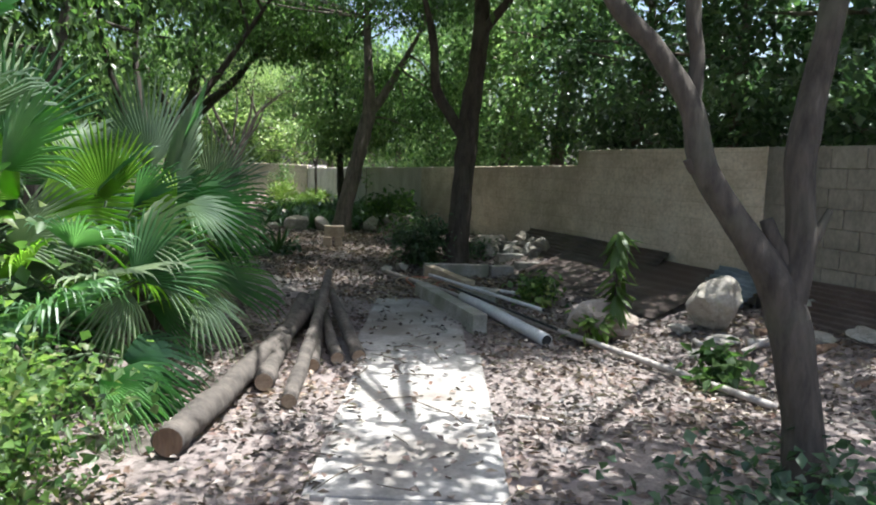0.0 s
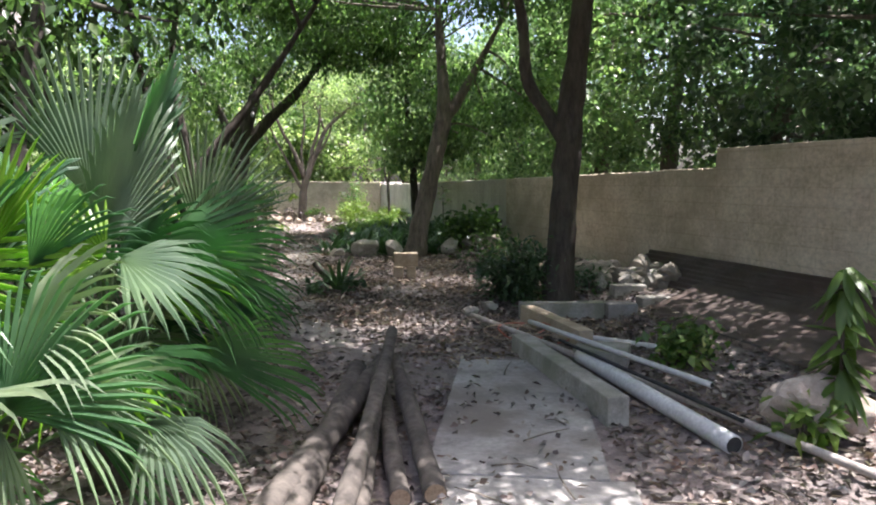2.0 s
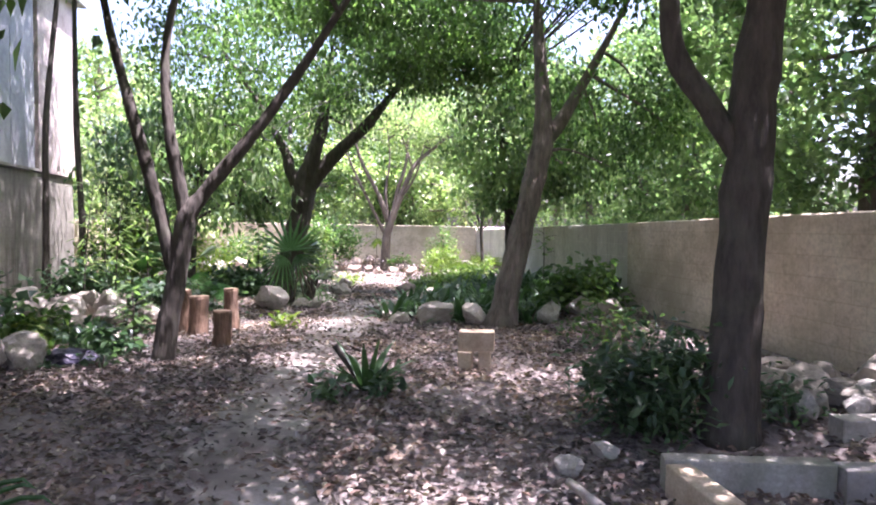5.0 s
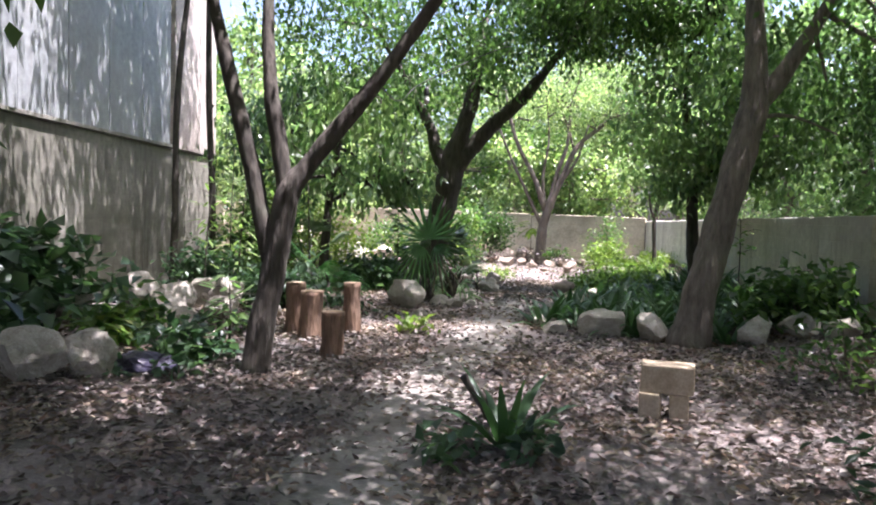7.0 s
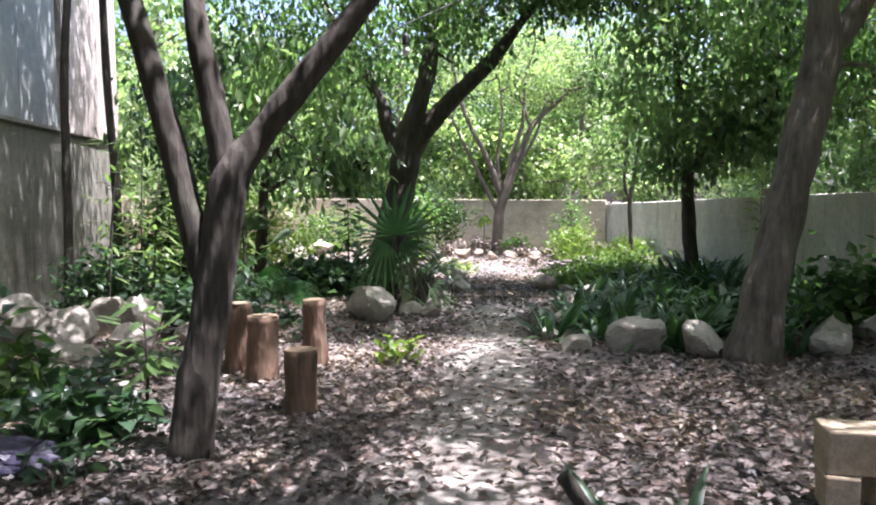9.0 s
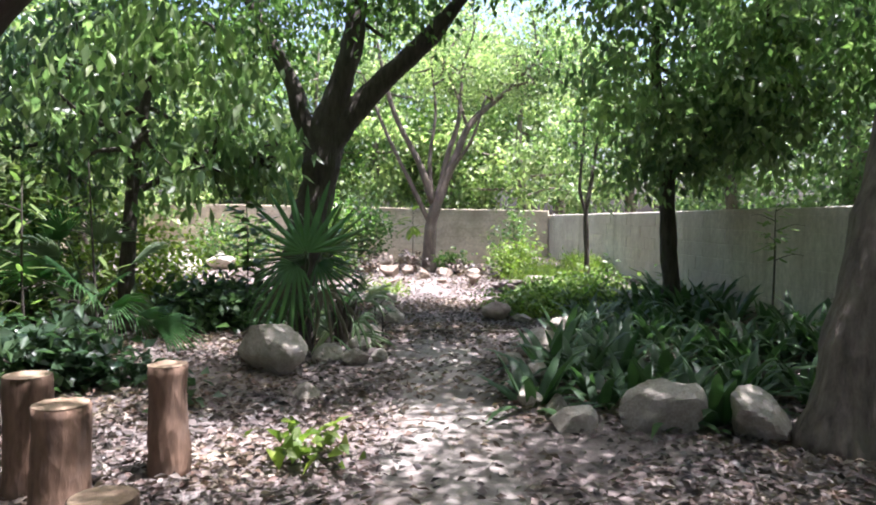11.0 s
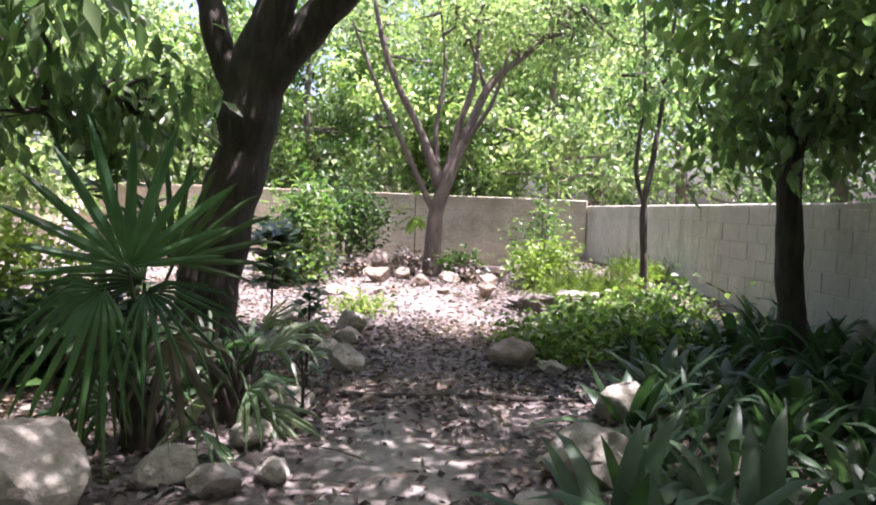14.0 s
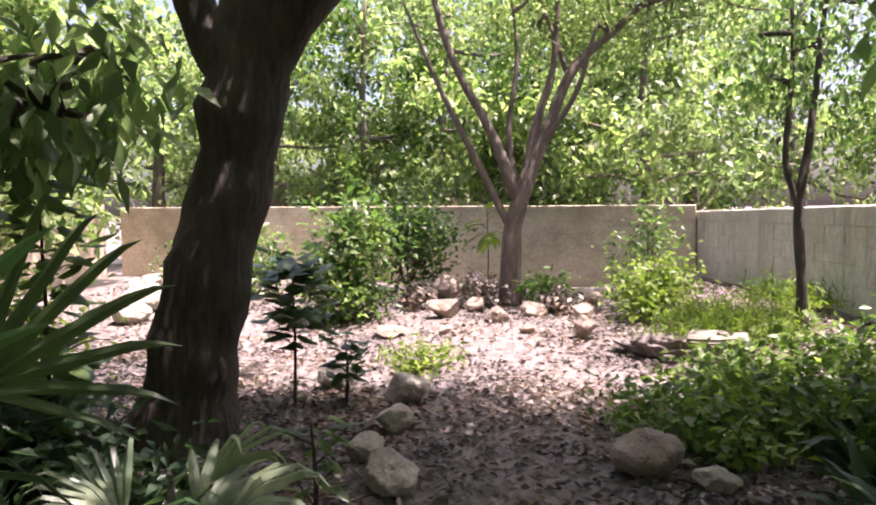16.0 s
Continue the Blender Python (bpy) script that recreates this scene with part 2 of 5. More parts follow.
M_POLE = weathered("grey_pole", (0.28, 0.24, 0.21), (0.42, 0.38, 0.34), (0.54, 0.5, 0.46), 5.0, 0.75, 0.3, 0.006)
# near-black: painted shade inside pipe ends, and the dark metal of rods
M_BORE_SHADE_ROD = weathered("bore_shade_and_rod", (0.02, 0.02, 0.02), (0.03, 0.03, 0.03), (0.05, 0.05, 0.05), 4.0)
M_WIRE = weathered("red_wire", (0.3, 0.08, 0.05), (0.42, 0.13, 0.09), (0.5, 0.2, 0.15), 6.0, 0.6)
M_HOSE = weathered("tan_hose", (0.28, 0.2, 0.13), (0.38, 0.29, 0.2), (0.45, 0.36, 0.27), 6.0, 0.6)
M_BAG = weathered("bag_cloth", (0.3, 0.24, 0.19), (0.42, 0.35, 0.29), (0.55, 0.5, 0.44), 4.0, 0.85, 0.6, 0.02, (0.25, 0.13, 0.08), 0.7)
M_BAGDARK = weathered("dark_plastic", (0.02, 0.018, 0.03), (0.035, 0.03, 0.055), (0.06, 0.055, 0.09), 4.0, 0.4, 0.5, 0.02)
M_CABLE = weathered("black_cable", (0.015, 0.015, 0.015), (0.02, 0.02, 0.02), (0.03, 0.03, 0.03), 4.0, 0.5)


def ground_material():
    m, nt, bsdf, links = material("leaf_strewn_soil")
    vec = place(nt)
    v = node(nt, "ShaderNodeTexVoronoi", Scale=16.0)
    warp = node(nt, "ShaderNodeTexNoise", Scale=9.0, Detail=4.0)
    links.new(vec, warp.inputs["Vector"])
    links.new(mixed(nt, 0.12, vec, warp.outputs["Color"]), v.inputs["Vector"])
    bits = ramp(nt, [(0.0, (0.066, 0.053, 0.048)), (0.3, (0.14, 0.112, 0.1)), (0.55, (0.255, 0.212, 0.195)), (0.8, (0.16, 0.12, 0.108)), (1.0, (0.38, 0.34, 0.315))], v.outputs["Color"]).outputs[0]
    big = noise_tex(nt, vec, 0.7, 6.0)
    fine = noise_tex(nt, vec, 45.0, 5.0, 0.7)
    soil = ramp(nt, [(0.3, (0.115, 0.095, 0.085)), (0.7, (0.3, 0.26, 0.237))], fine).outputs[0]
    col = mixed(nt, ramp(nt, [(0.4, (0.25,) * 3), (0.6, (0.8,) * 3)], big).outputs[0], soil, bits)
    links.new(col, bsdf.inputs["Base Color"])
    bsdf.inputs["Roughness"].default_value = 0.95
    bumped(nt, bsdf, mixed(nt, 0.5, v.outputs["Distance"], fine), 0.8, 0.03)
    return m


M_GROUND = ground_material()

# ---------------------------------------------------------------- building helpers


class Geo:
    """Collects vertices and faces of one mesh."""

    def __init__(self):
        self.v, self.f = [], []

    def add(self, verts, faces):
        n = len(self.v)
        self.v += [tuple(p) for p in verts]
        self.f += [tuple(i + n for i in f) for f in faces]
        return self

    def mesh(self, name, mat, smooth=True):
        me = bpy.data.meshes.new(name)
        me.from_pydata(self.v, [], self.f)
        me.materials.append(mat)
        if smooth:
            me.shade_smooth()
        return me


def part(name, geo, mat, parent=None, label="", smooth=True):
    data = geo.mesh(name, mat, smooth) if isinstance(geo, Geo) else geo
    if not data.materials:
        data.materials.append(mat)
    ob = new(name, data)
    if parent:
        ob.parent = parent
    return tagged(ob, label)


def thing(name, label, category, at=(0, 0, 0), turn=0, group="", kind=""):
    ob = new(name)
    ob.empty_display_size = 0.1
    ob.matrix_basis = pose(*at, 0, 0, turn)
    return tagged(ob, label, category, group, kind)


def smooth_step(a, b, v):
    v = min(1.0, max(0.0, (v - a) / (b - a)))
    return v * v * (3 - 2 * v)


WALL_X, WALL_Y, WALL_SLOPE = 2.15, 11.74, -0.405
WALL_YAW = math.degrees(math.atan(-WALL_SLOPE))


def wall_x(y):
    return WALL_X + WALL_SLOPE * (y - WALL_Y)


def left_x(y):
    return -10.5 - 0.45 * (y - 15)


def ground_z(x, y):
    z = -0.12 + 0.08 * smooth_step(8, 13, y) + 0.15 * smooth_step(24, 27, y)
    gap = (wall_x(y) - x) * 0.927
    if -2 < y < 33:
        z += 0.24 * smooth_step(1.7, 0.3, gap) if gap < 1.7 else 0
    near = math.exp(-((x + 4) ** 2 + (y - 14) ** 2) / 600.0)
    return z + near * (0.03 * noise.noise((x * 0.6, y * 0.6, 0)) + 0.012 * noise.noise((x * 2.3, y * 2.3, 4)))


def tube(geo, points, sides=10, rough=0.06, cap=True, seed=0.0, steps=6):
    """Tapered, slightly knobbly tube along a smooth line of (x, y, z, radius)."""
    pts = [np.array(p, float) for p in points]
    line = []
    for i in range(len(pts) - 1):
        a, b = pts[i], pts[i + 1]
        before = pts[i - 1] if i else a + (a - b)
        after = pts[i + 2] if i + 2 < len(pts) else b + (b - a)
        for k in range(steps):
            t = k / steps
            line.append(0.5 * (2 * a + (b - before) * t + (2 * before - 5 * a + 4 * b - after) * t * t + (3 * a - before - 3 * b + after) * t ** 3))
    line.append(pts[-1])
    verts, faces = [], []
    side = None
    for i, p in enumerate(line):
        d = Vector((line[min(i + 1, len(line) - 1)] - line[max(i - 1, 0)])[:3]).normalized()
        if side is None:
            side = d.orthogonal().normalized()
        side = (side - d * side.dot(d)).normalized()
        up = d.cross(side)
        for j in range(sides):
            a = 2 * math.pi * j / sides
            w = Vector(p[:3]) + (side * math.cos(a) + up * math.sin(a)) * p[3]
            r = p[3] * (1 + rough * 2 * noise.noise(w * 3.5 + Vector((seed, 0, 0))) + rough * noise.noise(w * 11))
            verts.append(Vector(p[:3]) + (side * math.cos(a) + up * math.sin(a)) * max(r, 0.001))
    for i in range(len(line) - 1):
        for j in range(sides):
            a, b = i * sides + j, i * sides + (j + 1) % sides
            faces.append((a, b, b + sides, a + sides))
    if cap:
        faces.append(tuple(reversed(range(sides))))
        faces.append(tuple(range(len(verts) - sides, len(verts))))
    geo.add(verts, faces)
    return [Vector(p[:3]) for p in line]


def leaf_cloud(name, centres, mat, length=0.12, width=0.045, droop=0.5, seed=1, spread=0.5, outward=None):
    """One mesh of many folded leaves, one at each centre."""
    rng = np.random.default_rng(seed)
    c = np.asarray(centres, float)
    n = len(c)
    ang = rng.uniform(0, 2 * math.pi, n)
    drop = rng.normal(-droop, spread, n)
    d = np.stack([np.cos(ang) * np.cos(drop), np.sin(ang) * np.cos(drop), np.sin(drop)], 1)
    up = np.array([0, 0, 1.0]) + rng.normal(0, 0.45, (n, 3))
    s = np.cross(d, up)
    s /= np.linalg.norm(s, axis=1)[:, None] + 1e-9
    nrm = np.cross(s, d)
    ln = (length * rng.uniform(0.65, 1.3, n))[:, None]
    wd = (width * rng.uniform(0.7, 1.25, n))[:, None]
    base, tip = c, c + d * ln - nrm * ln * 0.12
    mid = c + d * ln * 0.45
    left, right = mid + s * wd + nrm * wd * 0.35, mid - s * wd + nrm * wd * 0.35
    co = np.stack([base, right, tip, left], 1).reshape(-1, 3).astype(np.float32)
    i = np.arange(n) * 4
    loops = np.stack([i, i + 1, i + 2, i, i + 2, i + 3], 1).reshape(-1).astype(np.int32)
    me = bpy.data.meshes.new(name)
    me.vertices.add(len(co))
    me.vertices.foreach_set("co", co.reshape(-1))
    me.loops.add(len(loops))
    me.loops.foreach_set("vertex_index", loops)
    me.polygons.add(2 * n)
    me.polygons.foreach_set("loop_start", np.arange(0, 6 * n, 3, dtype=np.int32))
    me.update(calc_edges=True)
    me.materials.append(mat)
    return me


def clumps(rng, centre, radii, count, per, spread, hollow=0.35, low=-1.0, gap=-0.22):
    """Leaf places in clumps inside an ellipsoid; also gives the clumps' middles."""
    mids = []
    while len(mids) < count:
        p = rng.uniform(-1, 1, 3)
        r = np.linalg.norm(p)
        if hollow < r < 1 and p[2] > low and noise.noise(Vector(p * 1.9 + np.array(centre))) > gap:
            mids.append(np.array(centre) + p * np.array(radii))
    out = [m + rng.normal(0, 1, (per, 3)) * np.array([spread, spread, spread * 0.75]) for m in mids]
    return np.concatenate(out), mids


def tree(name, label, base, limbs, crowns, bark, leaf, leaf_len=0.12, leaf_wid=0.04, droop=0.6, seed=1, roots=0.0, twigs=14, gnarl=0.09):
    """limbs: lines of (x, y, z, radius) in the world, the trunk first. crowns: (centre, radii, clumps, leaves a clump, spread)."""
    rng = np.random.default_rng(seed)
    b = np.array([*base, ground_z(*base) - 0.04])
    root = thing(name, label, "tree", tuple(b))
    ends = []
    for i, line in enumerate(limbs):
        loc = [(x - b[0], y - b[1], z - b[2], r) for x, y, z, r in line]
        if i == 0:
            loc[0] = (loc[0][0], loc[0][1], 0.0, loc[0][3])
        g = Geo()
        path = tube(g, loc, 16 if i == 0 else 10, gnarl, seed=seed * 3.1 + i)
        part("trunk" if i == 0 else "limb", g, bark, root)
        ends += path[len(path) // 2:]
    places = []
    for centre, radii, count, per, spread in crowns:
        c = np.array(centre) - b
        pts, mids = clumps(rng, c, radii, count, per, spread * 1.15, gap=-0.2)
        places.append(pts)
        order = rng.permutation(len(mids))[:twigs]
        for k in order:
            m = Vector(mids[k])
            e = min(ends, key=lambda q: (q - m).length)
            h = e.lerp(m, 0.5) + Vector(rng.normal(0, 0.12, 3))
            g = Geo()
            tube(g, [(*e, 0.035), (*h, 0.022), (*m, 0.008)], 5, 0.05, steps=3)
            part("branch", g, bark, root)
    if places:
        part("crown", leaf_cloud("crown", np.concatenate(places), leaf, leaf_len, leaf_wid, droop, seed), leaf, root)
    return root

# ---------------------------------------------------------------- ground, path, walls


def grid_axis(fine_from, fine_to, step):
    a = list(np.arange(fine_from, fine_to + 0.001, step))
    k, lo, hi = step, [], []
    while k < 900:
        k *= 1.45
        lo.insert(0, (lo[0] if lo else fine_from) - k)
        hi.append((hi[-1] if hi else fine_to) + k)
    return lo + a + hi


def build_ground():
    xs, ys = grid_axis(-18, 8, 0.2), grid_axis(-4, 34, 0.2)
    g = Geo()
    g.v = [(x, y, ground_z(x, y)) for y in ys for x in xs]
    w = len(xs)
    g.f = [(j * w + i, j * w + i + 1, (j + 1) * w + i + 1, (j + 1) * w + i) for j in range(len(ys) - 1) for i in range(w - 1)]
    return tagged(part("ground", g, M_GROUND), "brown soil strewn with dry leaf litter", "ground", kind="structure")


build_ground()


def box(geo, lo, hi, bevel=0.0, wobble=0.0, cuts=1, seed=0):
    """Bevelled, slightly uneven block between two corners."""
    bm = bmesh.new()
    bmesh.ops.create_cube(bm, size=1)
    for v in bm.verts:
        v.co = Vector([lo[k] + (hi[k] - lo[k]) * (v.co[k] + 0.5) for k in range(3)])
    if cuts > 1:
        bmesh.ops.subdivide_edges(bm, edges=bm.edges[:], cuts=cuts - 1, use_grid_fill=True)
    if bevel:
        sharp = [e for e in bm.edges if len(e.link_faces) == 2 and e.calc_face_angle(0) > 0.5]
        bmesh.ops.bevel(bm, geom=sharp, offset=bevel, segments=2, affect='EDGES', profile=0.6)
    if wobble:
        for v in bm.verts:
            v.co += Vector(noise.noise_vector(v.co * 6 + Vector((seed, seed, 0)))) * wobble
    bm.verts.index_update()
    geo.add([v.co[:] for v in bm.verts], [[v.index for v in f.verts] for f in bm.faces])
    bm.free()
    return geo


# concrete slab of the path, in poured bays
slab = thing("concrete_path", "pale worn concrete garden path in poured bays", "path", (0, 0, 0), kind="structure")
for k, (y0, y1, x0, x1) in enumerate([(-3.0, 0.6, -0.5, 0.4), (0.62, 3.4, -0.5, 0.38), (3.42, 6.28, -0.62, 0.4), (6.3, 8.9, -0.72, 0.28)]):
    g = Geo()
    box(g, (x0, y0, -0.3), (x1, y1, -0.085), 0.012, 0.008, 6, k)
    part("slab", g, M_SLAB, slab, smooth=False)

WALL_T = 0.16


def along(s, off=0.0):
    """Point of the boundary wall's face, s metres along it from the step, off metres outward."""
    a = math.radians(WALL_YAW)
    return Vector((WALL_X - math.sin(a) * s + math.cos(a) * off, WALL_Y + math.cos(a) * s + math.sin(a) * off, 0))


wall = thing("wall_right", "weathered tan plastered block boundary wall", "wall", (WALL_X, WALL_Y, 0), WALL_YAW, kind="structure")
# local frame: y along the wall, x outward
g = Geo()
box(g, (0, -3.8, -0.3), (WALL_T, 0, 1.88), 0.012, 0.012, 10, 1)
part("wall_tall", g, M_PLASTER, wall, smooth=False)
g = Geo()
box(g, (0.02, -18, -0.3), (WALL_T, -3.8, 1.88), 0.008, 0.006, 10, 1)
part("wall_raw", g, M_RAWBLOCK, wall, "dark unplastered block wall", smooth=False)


def sloped(geo, y0, y1, z0, z1, x0=0.0, x1=WALL_T, seed=0):
    n = 40
    v, f = [], []
    for i in range(n + 1):
        y = y0 + (y1 - y0) * i / n
        top = z0 + (z1 - z0) * i / n + 0.012 * noise.noise((y * 1.7, seed, 0))
        w = 0.008 * noise.noise((y * 0.9, seed, 3))
        v += [(x0 + w, y, -0.3), (x0 + w, y, top - 0.015), (x0 + w + 0.015, y, top), (x1 - 0.01, y, top), (x1, y, top - 0.012), (x1, y, -0.3)]
    for i in range(n):
        for k in range(5):
            a = i * 6 + k
            f.append((a, a + 6, a + 7, a + 1))
    f += [tuple(range(6)), tuple(reversed(range(n * 6, n * 6 + 6)))]
    geo.add(v, f)


g = Geo()
sloped(g, 0, 7.0, 1.65, 1.54, seed=2)
part("wall_low", g, M_PLASTER, wall, smooth=False)
g = Geo()
sloped(g, 7.0, 21.0, 1.54, 1.36, 0.007, WALL_T, 5)
part("wall_core", g, M_WALLBLOCK, wall, smooth=False)

back = thing("wall_back", "sunlit tan plastered back boundary wall", "wall", (-5.5, 30.55, 0), 0, kind="structure")
g = Geo()
sloped(g, 0, 12.0, 1.47, 1.62, 0, 0.16, 9)
g.v = [(-y, x, z) for x, y, z in g.v]
part("wall_face", g, M_PLASTER, back, smooth=False)
far_left = thing("wall_left", "sunlit pale left boundary wall", "wall", (-17.9, 30.5, 0), math.degrees(math.atan(0.45)), kind="structure")
g = Geo()
sloped(g, -9.6, 0.0, 1.6, 1.7, -0.16, 0, 12)
part("wall_face", g, M_PLASTER, far_left, smooth=False)


# unseen wall, added behind the start to close the place for the light
front = thing("wall_front", "plain plastered wall added unseen to close the garden", "wall", (0, -5.0, 0), 0, kind="structure")
part("wall_face", box(Geo(), (-6, -0.16, -0.3), (9, 0, 1.88), 0.012, 0.01, 10, 2), M_PLASTER, front, smooth=False)

# shed along the left side: concrete below, grey panels above, a ledge between
shed = thing("shed", "tall grey shed wall with a concrete base and ledge", "building", (left_x(21), 21, 0), math.degrees(math.atan(0.45)), kind="structure")
g = Geo()
box(g, (-4, -24, -0.3), (0, 0, 2.55), 0.02, 0.015, 10, 3)
part("base_wall", g, M_SHEDWALL, shed, smooth=False)
g = Geo()
box(g, (-4, -24, 2.56), (0.06, -2.35, 2.62), 0.01, 0.006, 8, 4)
part("ledge", g, M_CONCRETE, shed, smooth=False)
for k in range(18):
    g = Geo()
    y1 = -2.4 - k * 1.2
    box(g, (-0.06, y1 - 1.19, 2.625), (0.0, y1, 6.6), 0.008, 0.004, 3, k)
    part("panel", g, M_SHED, shed, smooth=False)
g = Geo()
box(g, (-3.9, -24, 2.625), (-0.08, -0.1, 6.5), 0.01)
part("core", g, M_SHEDWALL, shed, smooth=False)
g = Geo()
box(g, (-0.4, -2.3, 2.56), (0.05, -0.02, 6.6), 0.02, 0.015, 5, 8)
part("column", g, M_COLUMN, shed, "pale rendered corner column", smooth=False)
g = Geo()
box(g, (-4.2, -24.2, 6.6), (0.3, 0.2, 6.72), 0.02)
part("roof", g, M_SHED, shed, smooth=False)

# ---------------------------------------------------------------- trees inside the garden

tree("garden_tree", "dark brown straight tree with a fork, beside the wall", (0.3, 11.85),
     [[(0.28, 11.85, 0, 0.23), (0.31, 11.87, 0.5, 0.18), (0.35, 11.9, 1.3, 0.165), (0.41, 11.95, 2.1, 0.165), (0.49, 11.98, 3.0, 0.14), (0.56, 12, 3.9, 0.12), (0.5, 12.1, 5.2, 0.08)],
      [(0.38, 11.93, 1.95, 0.1), (0.14, 11.92, 2.33, 0.085), (-0.12, 11.9, 2.75, 0.075), (-0.2, 11.7, 3.5, 0.06), (-0.5, 11.4, 4.6, 0.03)],
      [(0.52, 12, 3.6, 0.08), (1.2, 11.5, 4.4, 0.05), (1.9, 10.8, 5.0, 0.03)]],
     # crowns set mostly above view, added to shade ground, sheets and rubble
     [((0.3, 10.4, 5.9), (3.3, 3.8, 1.4), 560, 85, 0.3), ((2.6, 9.3, 4.9), (1.7, 1.9, 0.8), 140, 80, 0.28), ((3.1, 12.2, 5.6), (1.7, 1.8, 0.7), 90, 80, 0.26)], M_BARK, M_LEAF, 0.13, 0.03, 0.9, 11, 0.5)
tree("garden_tree", "grey-brown leaning tree with a low fork, behind border stones", (-2.3, 17.45),
     [[(-2.33, 17.4, 0, 0.26), (-2.25, 17.45, 0.45, 0.2), (-2.11, 17.55, 1.1, 0.185), (-1.93, 17.68, 2.0, 0.175), (-1.78, 17.8, 2.75, 0.17), (-1.78, 17.85, 3.5, 0.12), (-1.9, 18, 5.0, 0.07)],
      [(-1.8, 17.78, 2.65, 0.11), (-1.45, 17.95, 3.2, 0.1), (-0.9, 18.1, 4.2, 0.06), (-0.4, 18.2, 5.2, 0.03)]],
     # high crowns are added out of view to shade bed edge and boulder
     [((-0.6, 16.4, 6.2), (2.4, 3.0, 1.5), 280, 85, 0.3), ((-1.0, 18.9, 3.4), (1.4, 1.6, 1.1), 40, 70, 0.25), ((-2.2, 18.9, 6.6), (1.2, 1.1, 0.5), 55, 80, 0.25), ((-5.0, 18.2, 5.5), (1.6, 1.2, 0.8), 100, 80, 0.25)], M_BARK_GREY, M_LEAF, 0.12, 0.03, 0.8, 22, 0.4, twigs=5)
tree("garden_tree", "slender grey tree that splits into three leaning limbs", (-5.53, 13.56),
     [[(-5.53, 13.54, 0, 0.14), (-5.47, 13.6, 0.5, 0.115), (-5.39, 13.67, 1.05, 0.115), (-5.33, 13.72, 1.55, 0.11), (-5.2, 13.82, 1.8, 0.085), (-5.01, 13.89, 2.06, 0.08), (-4.65, 14.06, 2.55, 0.07), (-4.1, 14.3, 3.4, 0.055), (-3.4, 14.6, 4.6, 0.03)],
      [(-5.44, 13.64, 0.95, 0.09), (-5.54, 13.64, 1.3, 0.08), (-5.68, 13.62, 1.87, 0.075), (-5.88, 13.59, 2.56, 0.068), (-6.2, 13.6, 3.6, 0.05), (-6.5, 13.7, 4.6, 0.03)],
      [(-5.34, 13.72, 1.5, 0.08), (-5.42, 13.72, 2.0, 0.072), (-5.54, 13.72, 2.56, 0.065), (-5.7, 13.9, 3.6, 0.05), (-5.6, 14.2, 4.8, 0.03)]],
     # overhead crowns are unseen, placed by where their shadows should land
     [((-3.4, 11.8, 6.0), (3.0, 2.1, 1.2), 240, 80, 0.24), ((-3.1, 15.2, 6.3), (1.6, 1.2, 0.6), 45, 70, 0.25), ((-4.2, 10.9, 5.2), (1.8, 1.2, 0.8), 100, 80, 0.25), ((-6.4, 12.2, 5.5), (1.7, 1.6, 0.8), 140, 80, 0.25), ((-6.6, 15.4, 5.9), (1.9, 1.9, 0.8), 140, 80, 0.25)], M_BARK, M_LEAF, 0.13, 0.032, 0.8, 33, 0.3)
tree("old_tree", "massive dark furrowed old tree with two rising limbs", (-8.05, 21.75),
     [[(-8.1, 21.7, 0, 0.36), (-8.02, 21.75, 0.5, 0.29), (-7.9, 21.84, 1.2, 0.27), (-7.76, 21.93, 1.9, 0.25), (-7.7, 21.96, 2.4, 0.25), (-7.5, 22.0, 3.1, 0.17), (-7.31, 22.05, 3.85, 0.15), (-7.2, 22.3, 5.4, 0.08)],
      [(-7.7, 21.96, 2.25, 0.19), (-7.12, 22.08, 3.0, 0.16), (-6.3, 22.3, 3.8, 0.13), (-5.6, 22.5, 4.7, 0.07), (-4.9, 22.6, 5.4, 0.03)],
      [(-7.75, 21.94, 2.2, 0.16), (-8.02, 21.86, 2.75, 0.13), (-8.15, 21.84, 3.2, 0.11), (-8.7, 21.6, 4.3, 0.06), (-9.3, 21.4, 5.2, 0.03)]],
     # last two crowns added above view for shade on the path
     [((-8.3, 21.3, 5.0), (2.6, 2.8, 1.6), 150, 80, 0.3), ((-4.9, 22.5, 5.5), (2.0, 1.4, 0.9), 200, 75, 0.28), ((-4.3, 20.0, 5.6), (1.9, 1.3, 0.7), 70, 75, 0.24)], M_BARK, M_LEAF, 0.13, 0.034, 0.8, 44, 0.6, gnarl=0.12)
